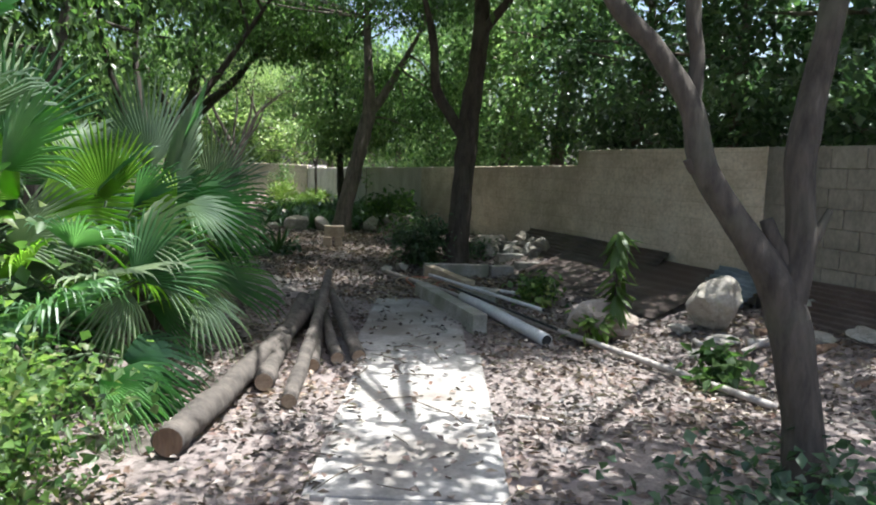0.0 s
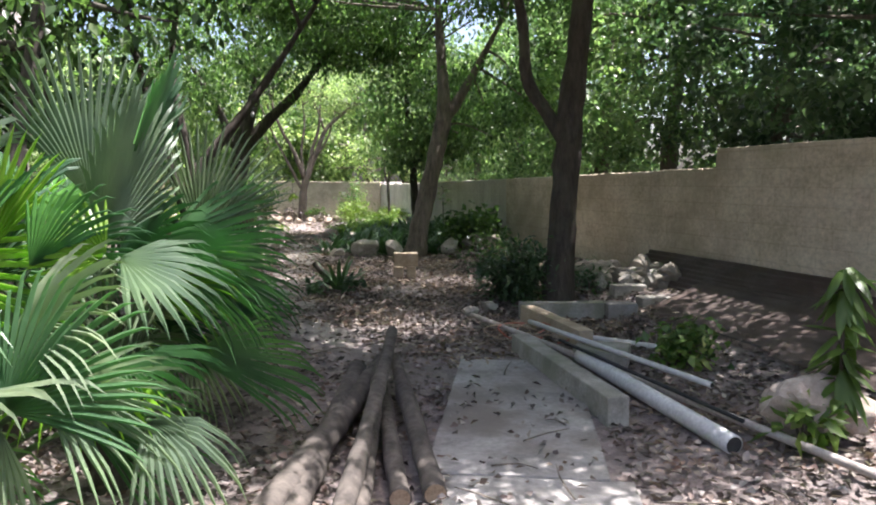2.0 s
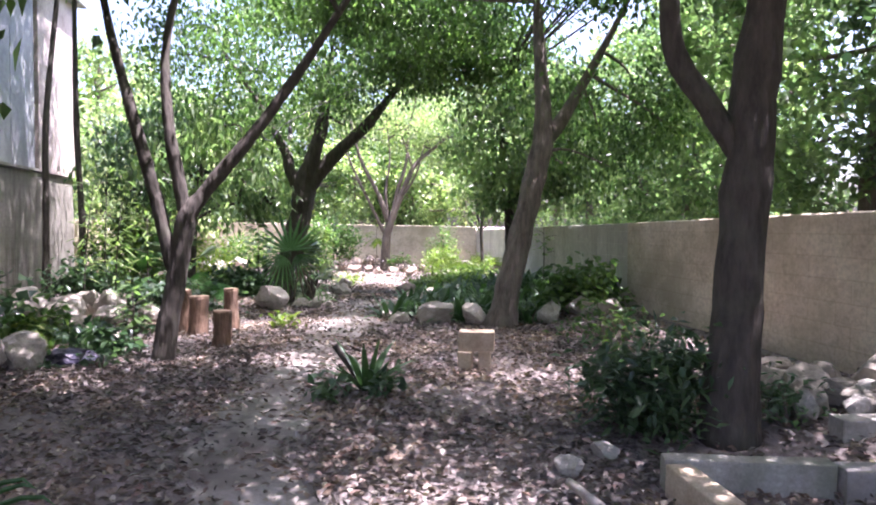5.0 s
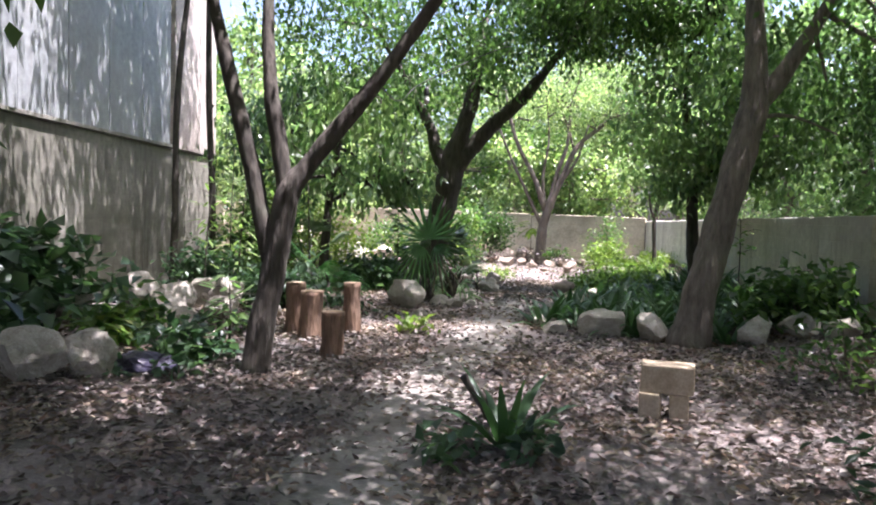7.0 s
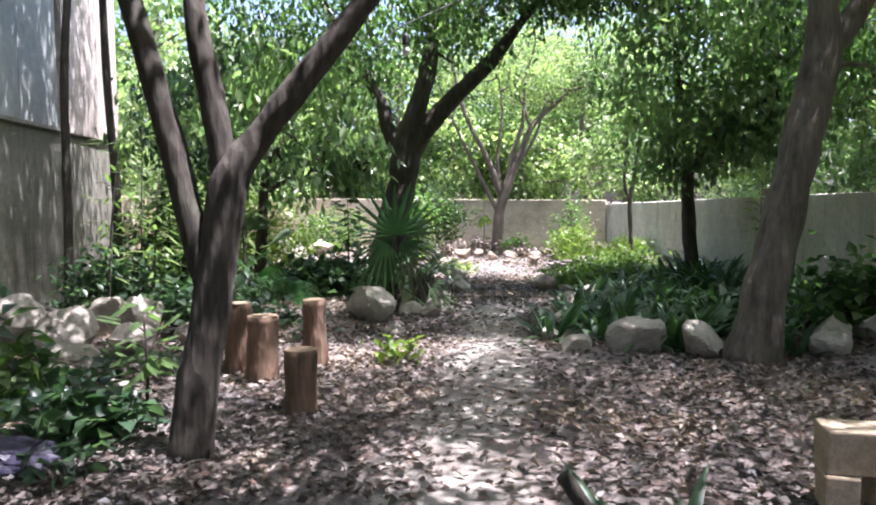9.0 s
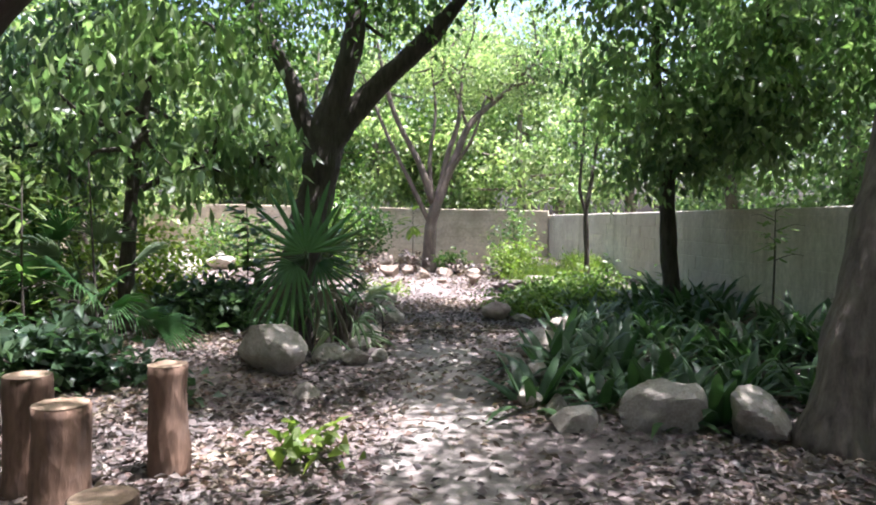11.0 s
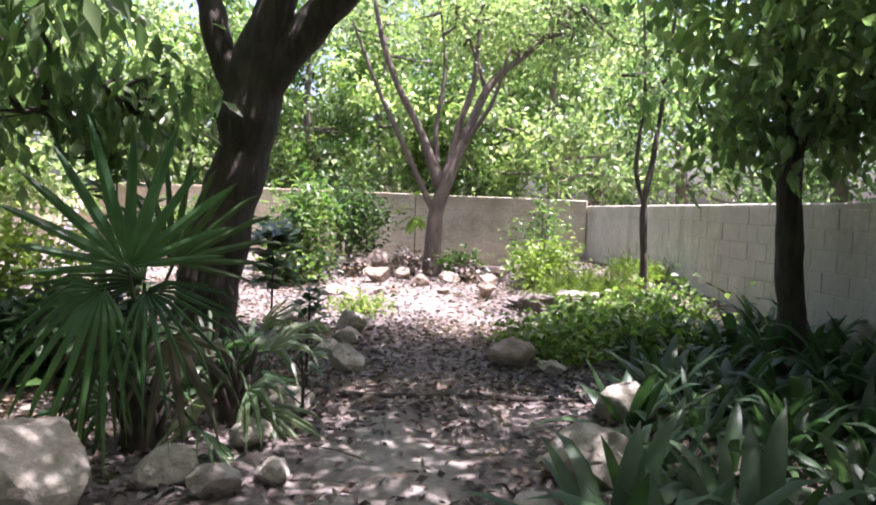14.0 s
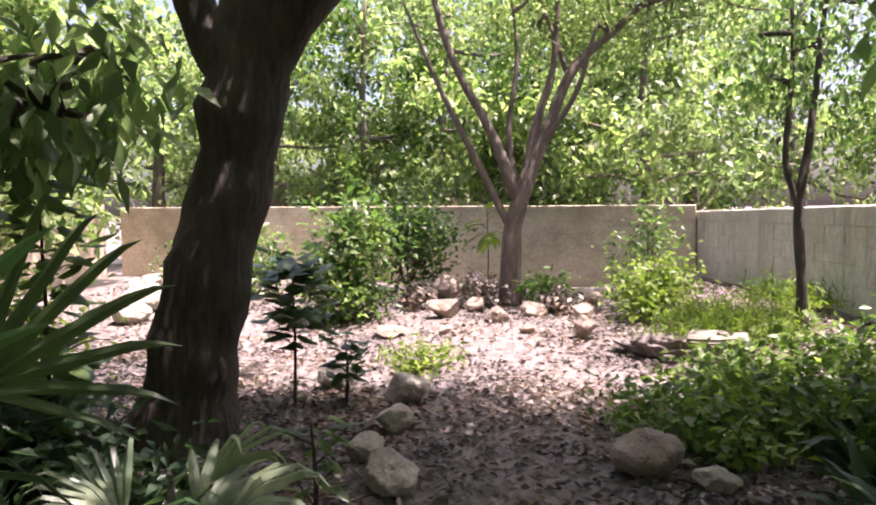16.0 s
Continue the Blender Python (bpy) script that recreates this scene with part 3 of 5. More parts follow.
tree("garden_tree", "slim dark tree with leafy low crown near the wall", (-3.02, 22.82),
     [[(-3.0, 22.82, 0, 0.14), (-3.05, 22.82, 0.6, 0.115), (-3.1, 22.83, 1.33, 0.11), (-3.15, 22.86, 2.4, 0.09), (-3.3, 22.9, 3.4, 0.06), (-3.3, 23, 4.8, 0.03)],
      [(-3.12, 22.84, 1.8, 0.05), (-2.7, 22.6, 2.4, 0.035), (-2.3, 22.2, 3.0, 0.02)]],
     # third crown is an unseen addition that shades the strap bed
     [((-2.75, 22.7, 3.7), (1.6, 1.5, 2.1), 120, 80, 0.27), ((-1.9, 22.0, 3.1), (1.0, 1.0, 1.2), 45, 80, 0.25), ((-1.0, 20.3, 6.9), (1.7, 1.8, 0.6), 60, 80, 0.26)], M_BARK, M_WOOD_LIT, 0.15, 0.042, 0.9, 55, 0.2)
tree("sapling_tree", "thin dark twin-stemmed young tree by the wall", (-4.3, 25.73),
     [[(-4.3, 25.73, 0, 0.06), (-4.31, 25.74, 0.7, 0.048), (-4.34, 25.77, 1.42, 0.045), (-4.25, 25.85, 2.04, 0.035), (-4.13, 25.97, 3.2, 0.025), (-4.0, 26, 4.6, 0.012)],
      [(-4.34, 25.77, 1.4, 0.034), (-4.45, 25.77, 1.8, 0.03), (-4.44, 25.77, 2.2, 0.027), (-4.4, 25.84, 3.05, 0.02), (-4.5, 25.9, 4.4, 0.01)]],
     [((-4.2, 25.9, 3.7), (0.9, 0.9, 1.7), 34, 55, 0.22)], M_BARK, M_LEAF, 0.1, 0.026, 0.7, 66, 0.0, 8)
tree("garden_tree", "pale grey multi-stemmed tree with open branches, before the back wall", (-7.78, 27.9),
     [[(-7.8, 27.88, 0, 0.18), (-7.78, 27.92, 0.7, 0.14), (-7.75, 27.97, 1.24, 0.13), (-7.6, 28.05, 1.8, 0.11), (-7.3, 28.22, 2.6, 0.085), (-6.97, 28.4, 3.4, 0.07), (-6.26, 28.75, 4.1, 0.05), (-5.6, 29, 4.8, 0.02)],
      [(-7.72, 28, 1.6, 0.09), (-8.05, 27.93, 2.5, 0.07), (-8.48, 27.8, 3.35, 0.055), (-8.76, 27.75, 4.2, 0.045), (-9.0, 27.7, 5.4, 0.02)],
      [(-7.6, 28.05, 1.85, 0.08), (-7.47, 28.17, 2.63, 0.065), (-7.26, 28.3, 3.4, 0.05), (-7.2, 28.4, 4.6, 0.03)],
      [(-7.05, 28.38, 3.2, 0.04), (-7.3, 28.5, 3.9, 0.03), (-7.7, 28.6, 4.8, 0.015)],
      [(-7.76, 27.95, 1.1, 0.06), (-8.2, 27.9, 2.0, 0.05), (-8.75, 27.85, 3.1, 0.04), (-9.3, 27.8, 4.4, 0.018)],
      [(-7.7, 28.0, 1.45, 0.055), (-7.85, 28.1, 2.5, 0.045), (-7.75, 28.2, 3.6, 0.03), (-7.9, 28.3, 4.8, 0.015)],
      [(-7.4, 28.15, 2.3, 0.045), (-6.9, 28.1, 3.0, 0.035), (-6.6, 28.05, 3.9, 0.02)]],
     [((-7.0, 28.6, 5.2), (2.5, 1.8, 1.3), 90, 65, 0.3), ((-6.0, 28.8, 4.4), (1.2, 1.0, 0.8), 18, 50, 0.28), ((-6.2, 29.9, 4.6), (2.4, 0.7, 0.8), 75, 65, 0.26)], M_BARK_PALE, M_LEAF_SUNLIT, 0.11, 0.03, 0.5, 77, 0.2)
tree("garden_tree", "brown forked young tree with pruned stubs", (1.92, 3.62),
     [[(1.93, 3.6, 0, 0.12), (1.86, 3.64, 0.4, 0.098), (1.76, 3.71, 0.9, 0.1), (1.61, 3.74, 1.15, 0.078), (1.34, 3.79, 1.55, 0.068), (1.25, 3.82, 1.88, 0.06), (1.05, 3.85, 2.17, 0.05), (0.85, 3.88, 2.38, 0.045), (0.5, 4.0, 3.0, 0.035), (0.4, 4.3, 3.9, 0.02)],
      [(1.77, 3.7, 0.85, 0.085), (1.84, 3.74, 1.15, 0.08), (1.82, 3.79, 1.58, 0.072), (1.89, 3.84, 2.0, 0.07), (1.97, 3.88, 2.4, 0.068), (2.2, 4.1, 3.4, 0.045), (2.4, 4.6, 4.4, 0.025)],
      [(1.26, 3.82, 1.84, 0.045), (1.28, 3.85, 2.12, 0.042), (1.25, 3.87, 2.36, 0.04), (1.3, 4.1, 3.2, 0.03), (1.2, 4.6, 4.0, 0.02)],
      [(1.78, 3.73, 1.05, 0.05), (1.7, 3.75, 1.22, 0.045), (1.66, 3.76, 1.31, 0.036)],
      [(1.84, 3.74, 1.15, 0.05), (1.93, 3.76, 1.26, 0.03), (1.98, 3.76, 1.37, 0.014)],
      [(1.36, 3.79, 1.52, 0.045), (1.29, 3.79, 1.55, 0.036), (1.25, 3.79, 1.6, 0.028)]],
     # crowns added out of view: shade and dapple for slab and tree foot
     [((1.1, 7.7, 4.7), (2.3, 1.6, 1.0), 260, 85, 0.26), ((3.4, 3.3, 4.3), (1.4, 1.6, 0.9), 105, 80, 0.26), ((4.7, 6.6, 4.6), (1.3, 1.8, 0.8), 55, 75, 0.26), ((1.1, 2.9, 3.9), (1.5, 0.9, 0.4), 55, 60, 0.19), ((1.3, 4.1, 4.3), (1.2, 0.7, 0.35), 16, 45, 0.17)], M_BARK, M_LEAF, 0.12, 0.032, 0.8, 88, 0.2, twigs=6)

# ---------------------------------------------------------------- woods beyond the walls


def wood_tree(name, label, leaf, seed, height=7.0, wide=2.4, length=0.17, count=150, per=80, low=0.6, width=0.055):
    rng = np.random.default_rng(seed)
    root = thing(name, label, "tree", (0, 0, 0))
    g = Geo()
    top = tube(g, [(0, 0, 0, 0.2), (0.1, 0.05, height * 0.25, 0.16), (-0.05, 0.15, height * 0.55, 0.09), (0.1, 0, height * 0.9, 0.03)], 9, 0.1, seed=seed)
    part("trunk", g, M_BARK_GREY, root)
    pts, mids = clumps(rng, (0, 0, (height + low) / 2), (wide, wide, (height - low) / 2), count, per, 0.24, 0.25, gap=0.0)
    for k in rng.permutation(len(mids))[:14]:
        m = Vector(mids[k])
        e = min(top, key=lambda q: (q - m).length + 2 * max(0, q.z - m.z))
        h = e.lerp(m, 0.55) + Vector(rng.normal(0, 0.2, 3))
        g = Geo()
        tube(g, [(*e, 0.05), (*h, 0.03), (*m, 0.01)], 5, 0.05, steps=3)
        part("branch", g, M_BARK_GREY, root)
    part("crown", leaf_cloud("crown", pts, leaf, length, width, 0.55, seed), leaf, root)
    return root


def strew(make, spots):
    first = None
    for x, y, turn, size in spots:
        m = pose(x, y, ground_z(x, y) - 0.05, 0, 0, turn)
        if first is None:
            first = make()
            first.scale = (size,) * 3
            first.matrix_basis = m @ Matrix.Diagonal((size, size, size, 1))
        else:
            ob = copy_thing(first, m)
            ob.scale = (size,) * 3
    return first


def beyond(s, off):
    p = along(s, off)
    return p.x, p.y


# near trees take the shaded leaf copy, farther ones the lit copy
shaded_spots = [(*beyond(s, o), a, z) for s, o, a, z in [(-9, 2.8, 10, 1.0), (-6.0, 2.6, 40, 1.0), (-3.2, 2.7, 80, 1.05), (-0.5, 2.8, 110, 0.95), (2.2, 2.9, 150, 1.0), (-6, 6.0, 30, 1.25), (-1, 5.8, 70, 1.2), (5, 6.2, 190, 1.25)]]
lit_spots = [(*beyond(s, o), a, z) for s, o, a, z in [(5.0, 2.7, 190, 1.0), (7.8, 2.7, 220, 0.95), (10.6, 2.8, 260, 0.9), (13.6, 2.9, 300, 0.85), (16.6, 2.6, 20, 0.75), (11.8, 5.0, 200, 1.0), (16.5, 5.5, 100, 1.0)]]
strew(lambda: wood_tree("wood_tree", "dense green leafy tree behind the boundary wall, leaf colour darkened as shade", M_WOOD_SHADED, 5, 7.0, 2.15, 0.14, 135, 80), shaded_spots)
strew(lambda: wood_tree("wood_tree", "dense green leafy tree behind the boundary wall, leaf colour lightened as if backlit", M_WOOD_LIT, 6, 7.5, 2.1, 0.15, 108, 72), lit_spots)
strew(lambda: wood_tree("wood_tree", "yellow-green feathery tree behind the back wall, sunlight put into its leaf colour", M_LEAF_SUNLIT, 7, 6.0, 2.6, 0.19, 84, 72, 0.8, 0.055),
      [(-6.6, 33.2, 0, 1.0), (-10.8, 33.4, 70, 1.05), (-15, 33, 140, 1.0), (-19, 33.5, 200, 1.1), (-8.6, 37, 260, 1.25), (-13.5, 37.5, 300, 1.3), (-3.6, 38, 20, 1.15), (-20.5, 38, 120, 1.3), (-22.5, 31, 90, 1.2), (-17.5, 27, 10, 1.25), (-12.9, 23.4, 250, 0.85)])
strew(lambda: wood_tree("wood_tree", "tall bright green tree behind the back wall", M_SHRUB, 8, 7.5, 2.3, 0.18, 80, 72, 1.0, 0.055),
      [(-12.6, 32.8, 20, 0.9), (-8.4, 33.0, 120, 0.75), (-17, 35.5, 220, 1.1), (-11, 40, 310, 1.4), (-1.2, 34.5, 200, 0.8), (-21, 27, 30, 1.05), (-18.6, 23.5, 100, 1.3), (-6, 41, 170, 1.2)])

# slim trees close to the shed, with high crowns added to streak it with shade
for k, (x, y, lean_y) in enumerate([(-11.25, 18.0, 0.3), (-10.95, 18.6, -0.2), (-9.6, 13.6, 0.4)]):
    tree("slim_tree", "slim bare-stemmed tree close to the shed wall", (x, y),
         [[(x, y, 0, 0.08), (x + 0.03, y, 1.5, 0.06), (x - 0.02, y + lean_y * 0.3, 3.5, 0.055), (x + 0.1, y + lean_y, 6.0, 0.04), (x + 0.2, y + lean_y, 7.4, 0.02)]],
         [((x + 1.0, y - 0.6 + lean_y, 7.6), (2.2, 2.8, 1.1), 125, 75, 0.3)], M_BARK, M_LEAF, 0.14, 0.035, 0.9, 120 + k, twigs=10)

# ---------------------------------------------------------------- fan palms


def frond_mesh(geo, hub, way, face, size, segments=26, open_angle=105, droop=0.35, split=0.5):
    """Pleated fan leaf: narrow folded blades joined near the hub, free and drooping at the tips."""
    hub, d = Vector(hub), Vector(way).normalized()
    n = Vector(face)
    n = (n - d * n.dot(d)).normalized()
    s = d.cross(n)
    half = math.radians(open_angle) / segments
    for i in range(segments):
        th = math.radians(open_angle) * (2 * (i + 0.5) / segments - 1)
        size_i = size * (0.6 + 0.4 * math.cos(th)) * random.uniform(0.9, 1.06)
        bend = droop * random.uniform(0.7, 1.4)
        verts = []
        for r, w in ((0.03, 1.0), (split * 0.55, 1.0), (split, 0.98), (0.77, 0.66), (0.9, 0.36)):
            sag = Vector((0, 0, -1)) * size_i * bend * max(0, r - 0.35) ** 2
            cup = n * size_i * 0.1 * abs(math.sin(th)) * r
            for side, lift in ((-1, 0.0), (0, 0.012 + 0.02 * r * w), (1, 0.0)):
                if r <= split:
                    a = th + side * half * w
                    p = (d * math.cos(a) + s * math.sin(a)) * r * size_i
                else:
                    p = (d * math.cos(th) + s * math.sin(th)) * r * size_i + (s * math.cos(th) - d * math.sin(th)) * side * half * split * size_i * w
                verts.append(hub + p + cup + n * lift * size + sag)
        tip = hub + (d * math.cos(th) + s * math.sin(th)) * size_i + Vector((0, 0, -1)) * size_i * bend * 0.5 + n * size_i * 0.08 * abs(math.sin(th))
        faces = []
        for k in range(4):
            a = k * 3
            faces += [(a, a + 1, a + 4, a + 3), (a + 1, a + 2, a + 5, a + 4)]
        verts.append(tip)
        faces += [(12, 13, 15), (13, 14, 15)]
        geo.add(verts, faces)


def fan_palm(label, base, fronds, group="", trunk=0.4, blades=22, split=0.45, spread=52):
    """fronds: (hub, way, face, size, droop, material)."""
    b = Vector((*base, ground_z(*base) - 0.02))
    root = thing("fan_palm", label, "palm", tuple(b), group=group)
    g = Geo()
    tube(g, [(0, 0, 0, 0.13), (0.01, 0, trunk * 0.5, 0.11), (0.02, 0.01, trunk, 0.08)], 12, 0.2)
    for k in range(16):
        a, z = k * 2.4, trunk * (0.1 + 0.055 * k)
        tube(g, [(math.cos(a) * 0.08, math.sin(a) * 0.08, z, 0.03), (math.cos(a) * 0.13, math.sin(a) * 0.13, z + 0.1, 0.022), (math.cos(a) * 0.17, math.sin(a) * 0.17, z + 0.2, 0.01)], 5, 0.1, steps=2)
    part("trunk", g, M_BARK, root, "fibrous stubby trunk")
    for hub, way, face, size, droop, mat in fronds:
        h = Vector(hub) - b
        g = Geo()
        frond_mesh(g, h, way, face, size, blades if size > 0.5 else blades * 2 // 3, spread * random.uniform(0.75, 1.25), droop, min(0.7, split * random.uniform(0.85, 1.2)))
        f = part("frond", g, mat, root, smooth=False)
        g = Geo()
        start = Vector((0, 0, trunk * 0.9))
        bow = start.lerp(h, 0.55) + Vector((0, 0, 0.12 * (h - start).length))
        tube(g, [(*start, 0.016), (*bow, 0.012), (*h, 0.009)], 6, 0.04, steps=5)
        part("stalk", g, M_STALK, f)
    return root


def fronds_round(centre, count, reach, height, size, seed, droop=0.4, mats=None, sector=(0, 360)):
    rng = random.Random(seed)
    out = []
    for k in range(count):
        a = math.radians(sector[0] + (sector[1] - sector[0]) * (k + rng.random()) / count)
        lift = rng.uniform(-0.5, 1.25)
        r = reach * rng.uniform(0.5, 1.0) * math.cos(max(0.0, lift) * 0.8)
        hub = (centre[0] + math.cos(a) * r, centre[1] + math.sin(a) * r, centre[2] + height * (0.35 + 0.5 * lift) * rng.uniform(0.8, 1.1))
        way = (math.cos(a), math.sin(a), lift)
        face = (-math.cos(a) * 0.4 + rng.uniform(-1.3, 1.3), -math.sin(a) * 0.4 + rng.uniform(-1.3, 0.8), 0.8)
        out.append((hub, way, face, size * rng.uniform(0.75, 1.1), droop * rng.uniform(0.7, 1.6), rng.choice(mats or [M_FAN, M_FAN, M_FAN, M_FAN_GREY])))
    return out


# the large clump beside the path: named fronds first, then the rest round each stem
fan_palm("large fan palm with glossy pleated green fronds and some yellow-green", (-2.35, 6.0), [
    ((-2.1, 5.6, 1.2), (0.25, 0.2, 1.0), (0.95, 0.15, 0.1), 0.84, 0.15, M_FAN_GREY),
    ((-2.3, 5.86, 1.4), (-0.12, 0.2, 1.0), (0.7, -0.7, 0.1), 0.86, 0.1, M_FAN_GREY),
    ((-2.2, 5.9, 1.35), (0.3, 0.3, 1.0), (0.9, 0.35, 0.1), 0.9, 0.12, M_FAN),
    ((-2.05, 6.0, 1.1), (0.9, 0.2, 0.4), (-0.2, -0.75, 0.7), 0.78, 0.5, M_FAN),
    ((-2.05, 6.1, 1.0), (0.95, 0.1, 0.05), (0.1, -0.6, 0.9), 0.68, 0.7, M_FAN),
    ((-2.05, 6.35, 1.0), (0.8, 0.2, 0.0), (0.0, -0.8, 0.75), 0.64, 0.6, M_FAN),
    ((-1.95, 6.3, 1.2), (0.3, 0.2, 1.0), (0.5, -0.85, 0.2), 0.7, 0.2, M_FAN_GREY)]
    + fronds_round((-2.65, 6.0, 0.15), 17, 0.8, 1.4, 0.75, 3, mats=[M_FAN, M_FAN, M_FAN_YOUNG, M_FAN_GREY]), "palms beside the path")
fan_palm("fan palm with a bright yellow-green young frond and one coloured whitish as if lit", (-2.45, 5.0), [
    ((-1.85, 5.2, 1.2), (-0.9, 0.0, 0.35), (0.2, -0.9, 0.5), 0.36, 0.2, M_FAN_YOUNG),
    ((-1.8, 5.22, 1.19), (0.85, 0.1, -0.25), (0.1, -0.5, 0.9), 0.46, 0.5, M_FAN_GREY),
    ((-2.3, 5.1, 1.2), (-0.15, 0.0, 1.0), (0.4, -0.9, 0.2), 0.62, 0.15, M_FAN_YOUNG),
    ((-1.95, 4.7, 0.72), (0.75, 0.25, 0.75), (0.3, -0.8, 0.5), 0.62, 0.3, M_FAN),
    ((-1.85, 4.8, 0.72), (0.95, 0.1, 0.15), (0.1, -0.6, 0.8), 0.55, 0.7, M_FAN_GREY),
    ((-1.75, 5.3, 0.5), (0.6, -0.3, -0.3), (0.3, -0.6, 0.8), 0.46, 0.9, M_FAN_GREY),
    ((-2.0, 4.75, 0.64), (-0.1, -0.3, -0.6), (0.3, -0.8, 0.5), 0.5, 0.8, M_FAN_GREY)]
    + fronds_round((-2.65, 5.0, 0.1), 17, 0.75, 1.3, 0.7, 5, mats=[M_FAN, M_FAN, M_FAN_GREY, M_FAN_YOUNG]), "palms beside the path")
fan_palm("fan palm with dense arching dark green fronds", (-3.5, 4.7), [
    ((-2.75, 4.7, 1.55), (0.1, 0.1, 1.0), (0.5, -0.8, 0.1), 0.8, 0.15, M_FAN),
    ((-3.0, 4.9, 1.7), (-0.3, 0.1, 1.0), (0.8, -0.5, 0.1), 0.85, 0.15, M_FAN_GREY),
    ((-2.6, 4.4, 1.4), (0.7, -0.1, 0.7), (0.1, -0.8, 0.6), 0.7, 0.4, M_FAN),
    ((-2.95, 4.3, 1.45), (-0.6, -0.2, 0.7), (0.4, -0.8, 0.5), 0.75, 0.4, M_FAN_YOUNG)]
    + fronds_round((-3.4, 4.5, 0.2), 28, 0.9, 1.75, 0.85, 8, mats=[M_FAN, M_FAN, M_FAN_GREY, M_FAN_YOUNG]), "palms beside the path")
fan_palm("fan palm with dense arching dark green fronds", (-3.4, 6.6), fronds_round((-3.4, 6.6, 0.2), 18, 0.9, 1.5, 0.8, 9), "palms beside the path")
fan_palm("fan palm with drooping glossy fronds beside a shrub", (-2.35, 4.25), fronds_round((-2.35, 4.25, 0.02), 17, 0.55, 0.7, 0.58, 15, 0.8, [M_FAN, M_FAN_GREY, M_FAN, M_FAN_YOUNG]), "palms beside the path")
fan_palm("fan palm with low spreading dark fronds", (-3.1, 7.5), fronds_round((-3.1, 7.5, 0.1), 13, 0.75, 1.1, 0.7, 10), "palms beside the path")

dark_mats = [M_FAN_DARK, M_FAN, M_FAN]
fan_palm("fan palm with stiff upright fronds and a skirt of withered leaves", (-6.85, 19.35), [
    ((-6.64, 19.0, 1.0), (-0.12, 0.0, 1.0), (0.45, -0.9, 0.0), 0.78, 0.08, M_FAN),
    ((-6.6, 19.3, 1.0), (0.45, 0.15, 0.9), (0.3, -0.95, 0.1), 0.66, 0.2, M_FAN_DARK),
    ((-6.7, 19.2, 0.9), (-0.95, 0.0, 0.25), (0.3, -0.7, 0.6), 0.66, 0.6, M_FAN_DARK),
    ((-6.5, 18.95, 0.9), (0.85, -0.1, -0.35), (0.2, -0.6, 0.8), 0.56, 1.2, M_FAN),
    ((-6.7, 18.9, 0.9), (-0.35, -0.4, -0.6), (0.3, -0.7, 0.6), 0.62, 1.3, M_FAN),
    ((-6.95, 19.2, 0.65), (-0.7, -0.1, -0.8), (0.2, -0.7, 0.7), 0.5, 1.2, M_FAN_DEAD),
    ((-6.55, 19.2, 0.62), (0.5, 0.0, -0.9), (0.3, -0.8, 0.5), 0.46, 1.0, M_FAN_DEAD),
    ((-6.8, 19.05, 0.6), (0.05, -0.1, -1.0), (0.1, -0.9, 0.3), 0.42, 0.6, M_FAN_DARK)]
    + fronds_round((-6.85, 19.5, 0.0), 3, 0.5, 0.7, 0.5, 12, 0.9, dark_mats), blades=12, split=0.3, spread=84)
fan_palm("smaller fan palm with arching pale-backed fronds", (-8.75, 18.6), fronds_round((-8.75, 18.6, 0.1), 13, 0.6, 1.05, 0.6, 13, 0.6, [M_FAN, M_FAN, M_FAN_GREY]))
fan_palm("low fan palm at the foot of an old tree", (-6.62, 19.95), fronds_round((-6.62, 19.95, 0.0), 11, 0.32, 0.55, 0.48, 14, 0.7, [M_FAN_GREY, M_FAN_GREY, M_FAN]), blades=9, split=0.4)

# ---------------------------------------------------------------- bushes and small plants


def bush(name, label, at, radii, leaf, count=30, per=70, length=0.09, width=0.03, spread=0.16, seed=1, droop=0.2, stems=9, lift=0.55, category="bush", group=""):
    rng = np.random.default_rng(seed)
    z = ground_z(*at)
    root = thing(name, label, category, (at[0], at[1], z), group=group)
    pts, mids = clumps(rng, (0, 0, radii[2] * lift * 1.6), radii, count, per, spread, 0.1)
    pts += rng.normal(0, 1, pts.shape) * np.array(radii) * 0.14
    pts = pts[pts[:, 2] > 0.02]
    for m in [mids[k] for k in rng.permutation(len(mids))[:stems]]:
        g = Geo()
        tube(g, [(m[0] * 0.12, m[1] * 0.12, -0.03, 0.014), (m[0] * 0.5, m[1] * 0.5, max(0.05, m[2] * 0.6), 0.01), (m[0], m[1], max(0.08, m[2]), 0.004)], 5, 0.05, steps=4)
        part("stem", g, M_BARK_GREY, root)
    part("foliage", leaf_cloud("foliage", pts, leaf, length, width, droop, seed), leaf, root)
    return root


bush("bush", "leafy light green shrub tangle beside the path", (-2.1, 3.0), (0.64, 0.64, 0.5), M_SHRUB, 56, 85, 0.06, 0.021, 0.12, 21)
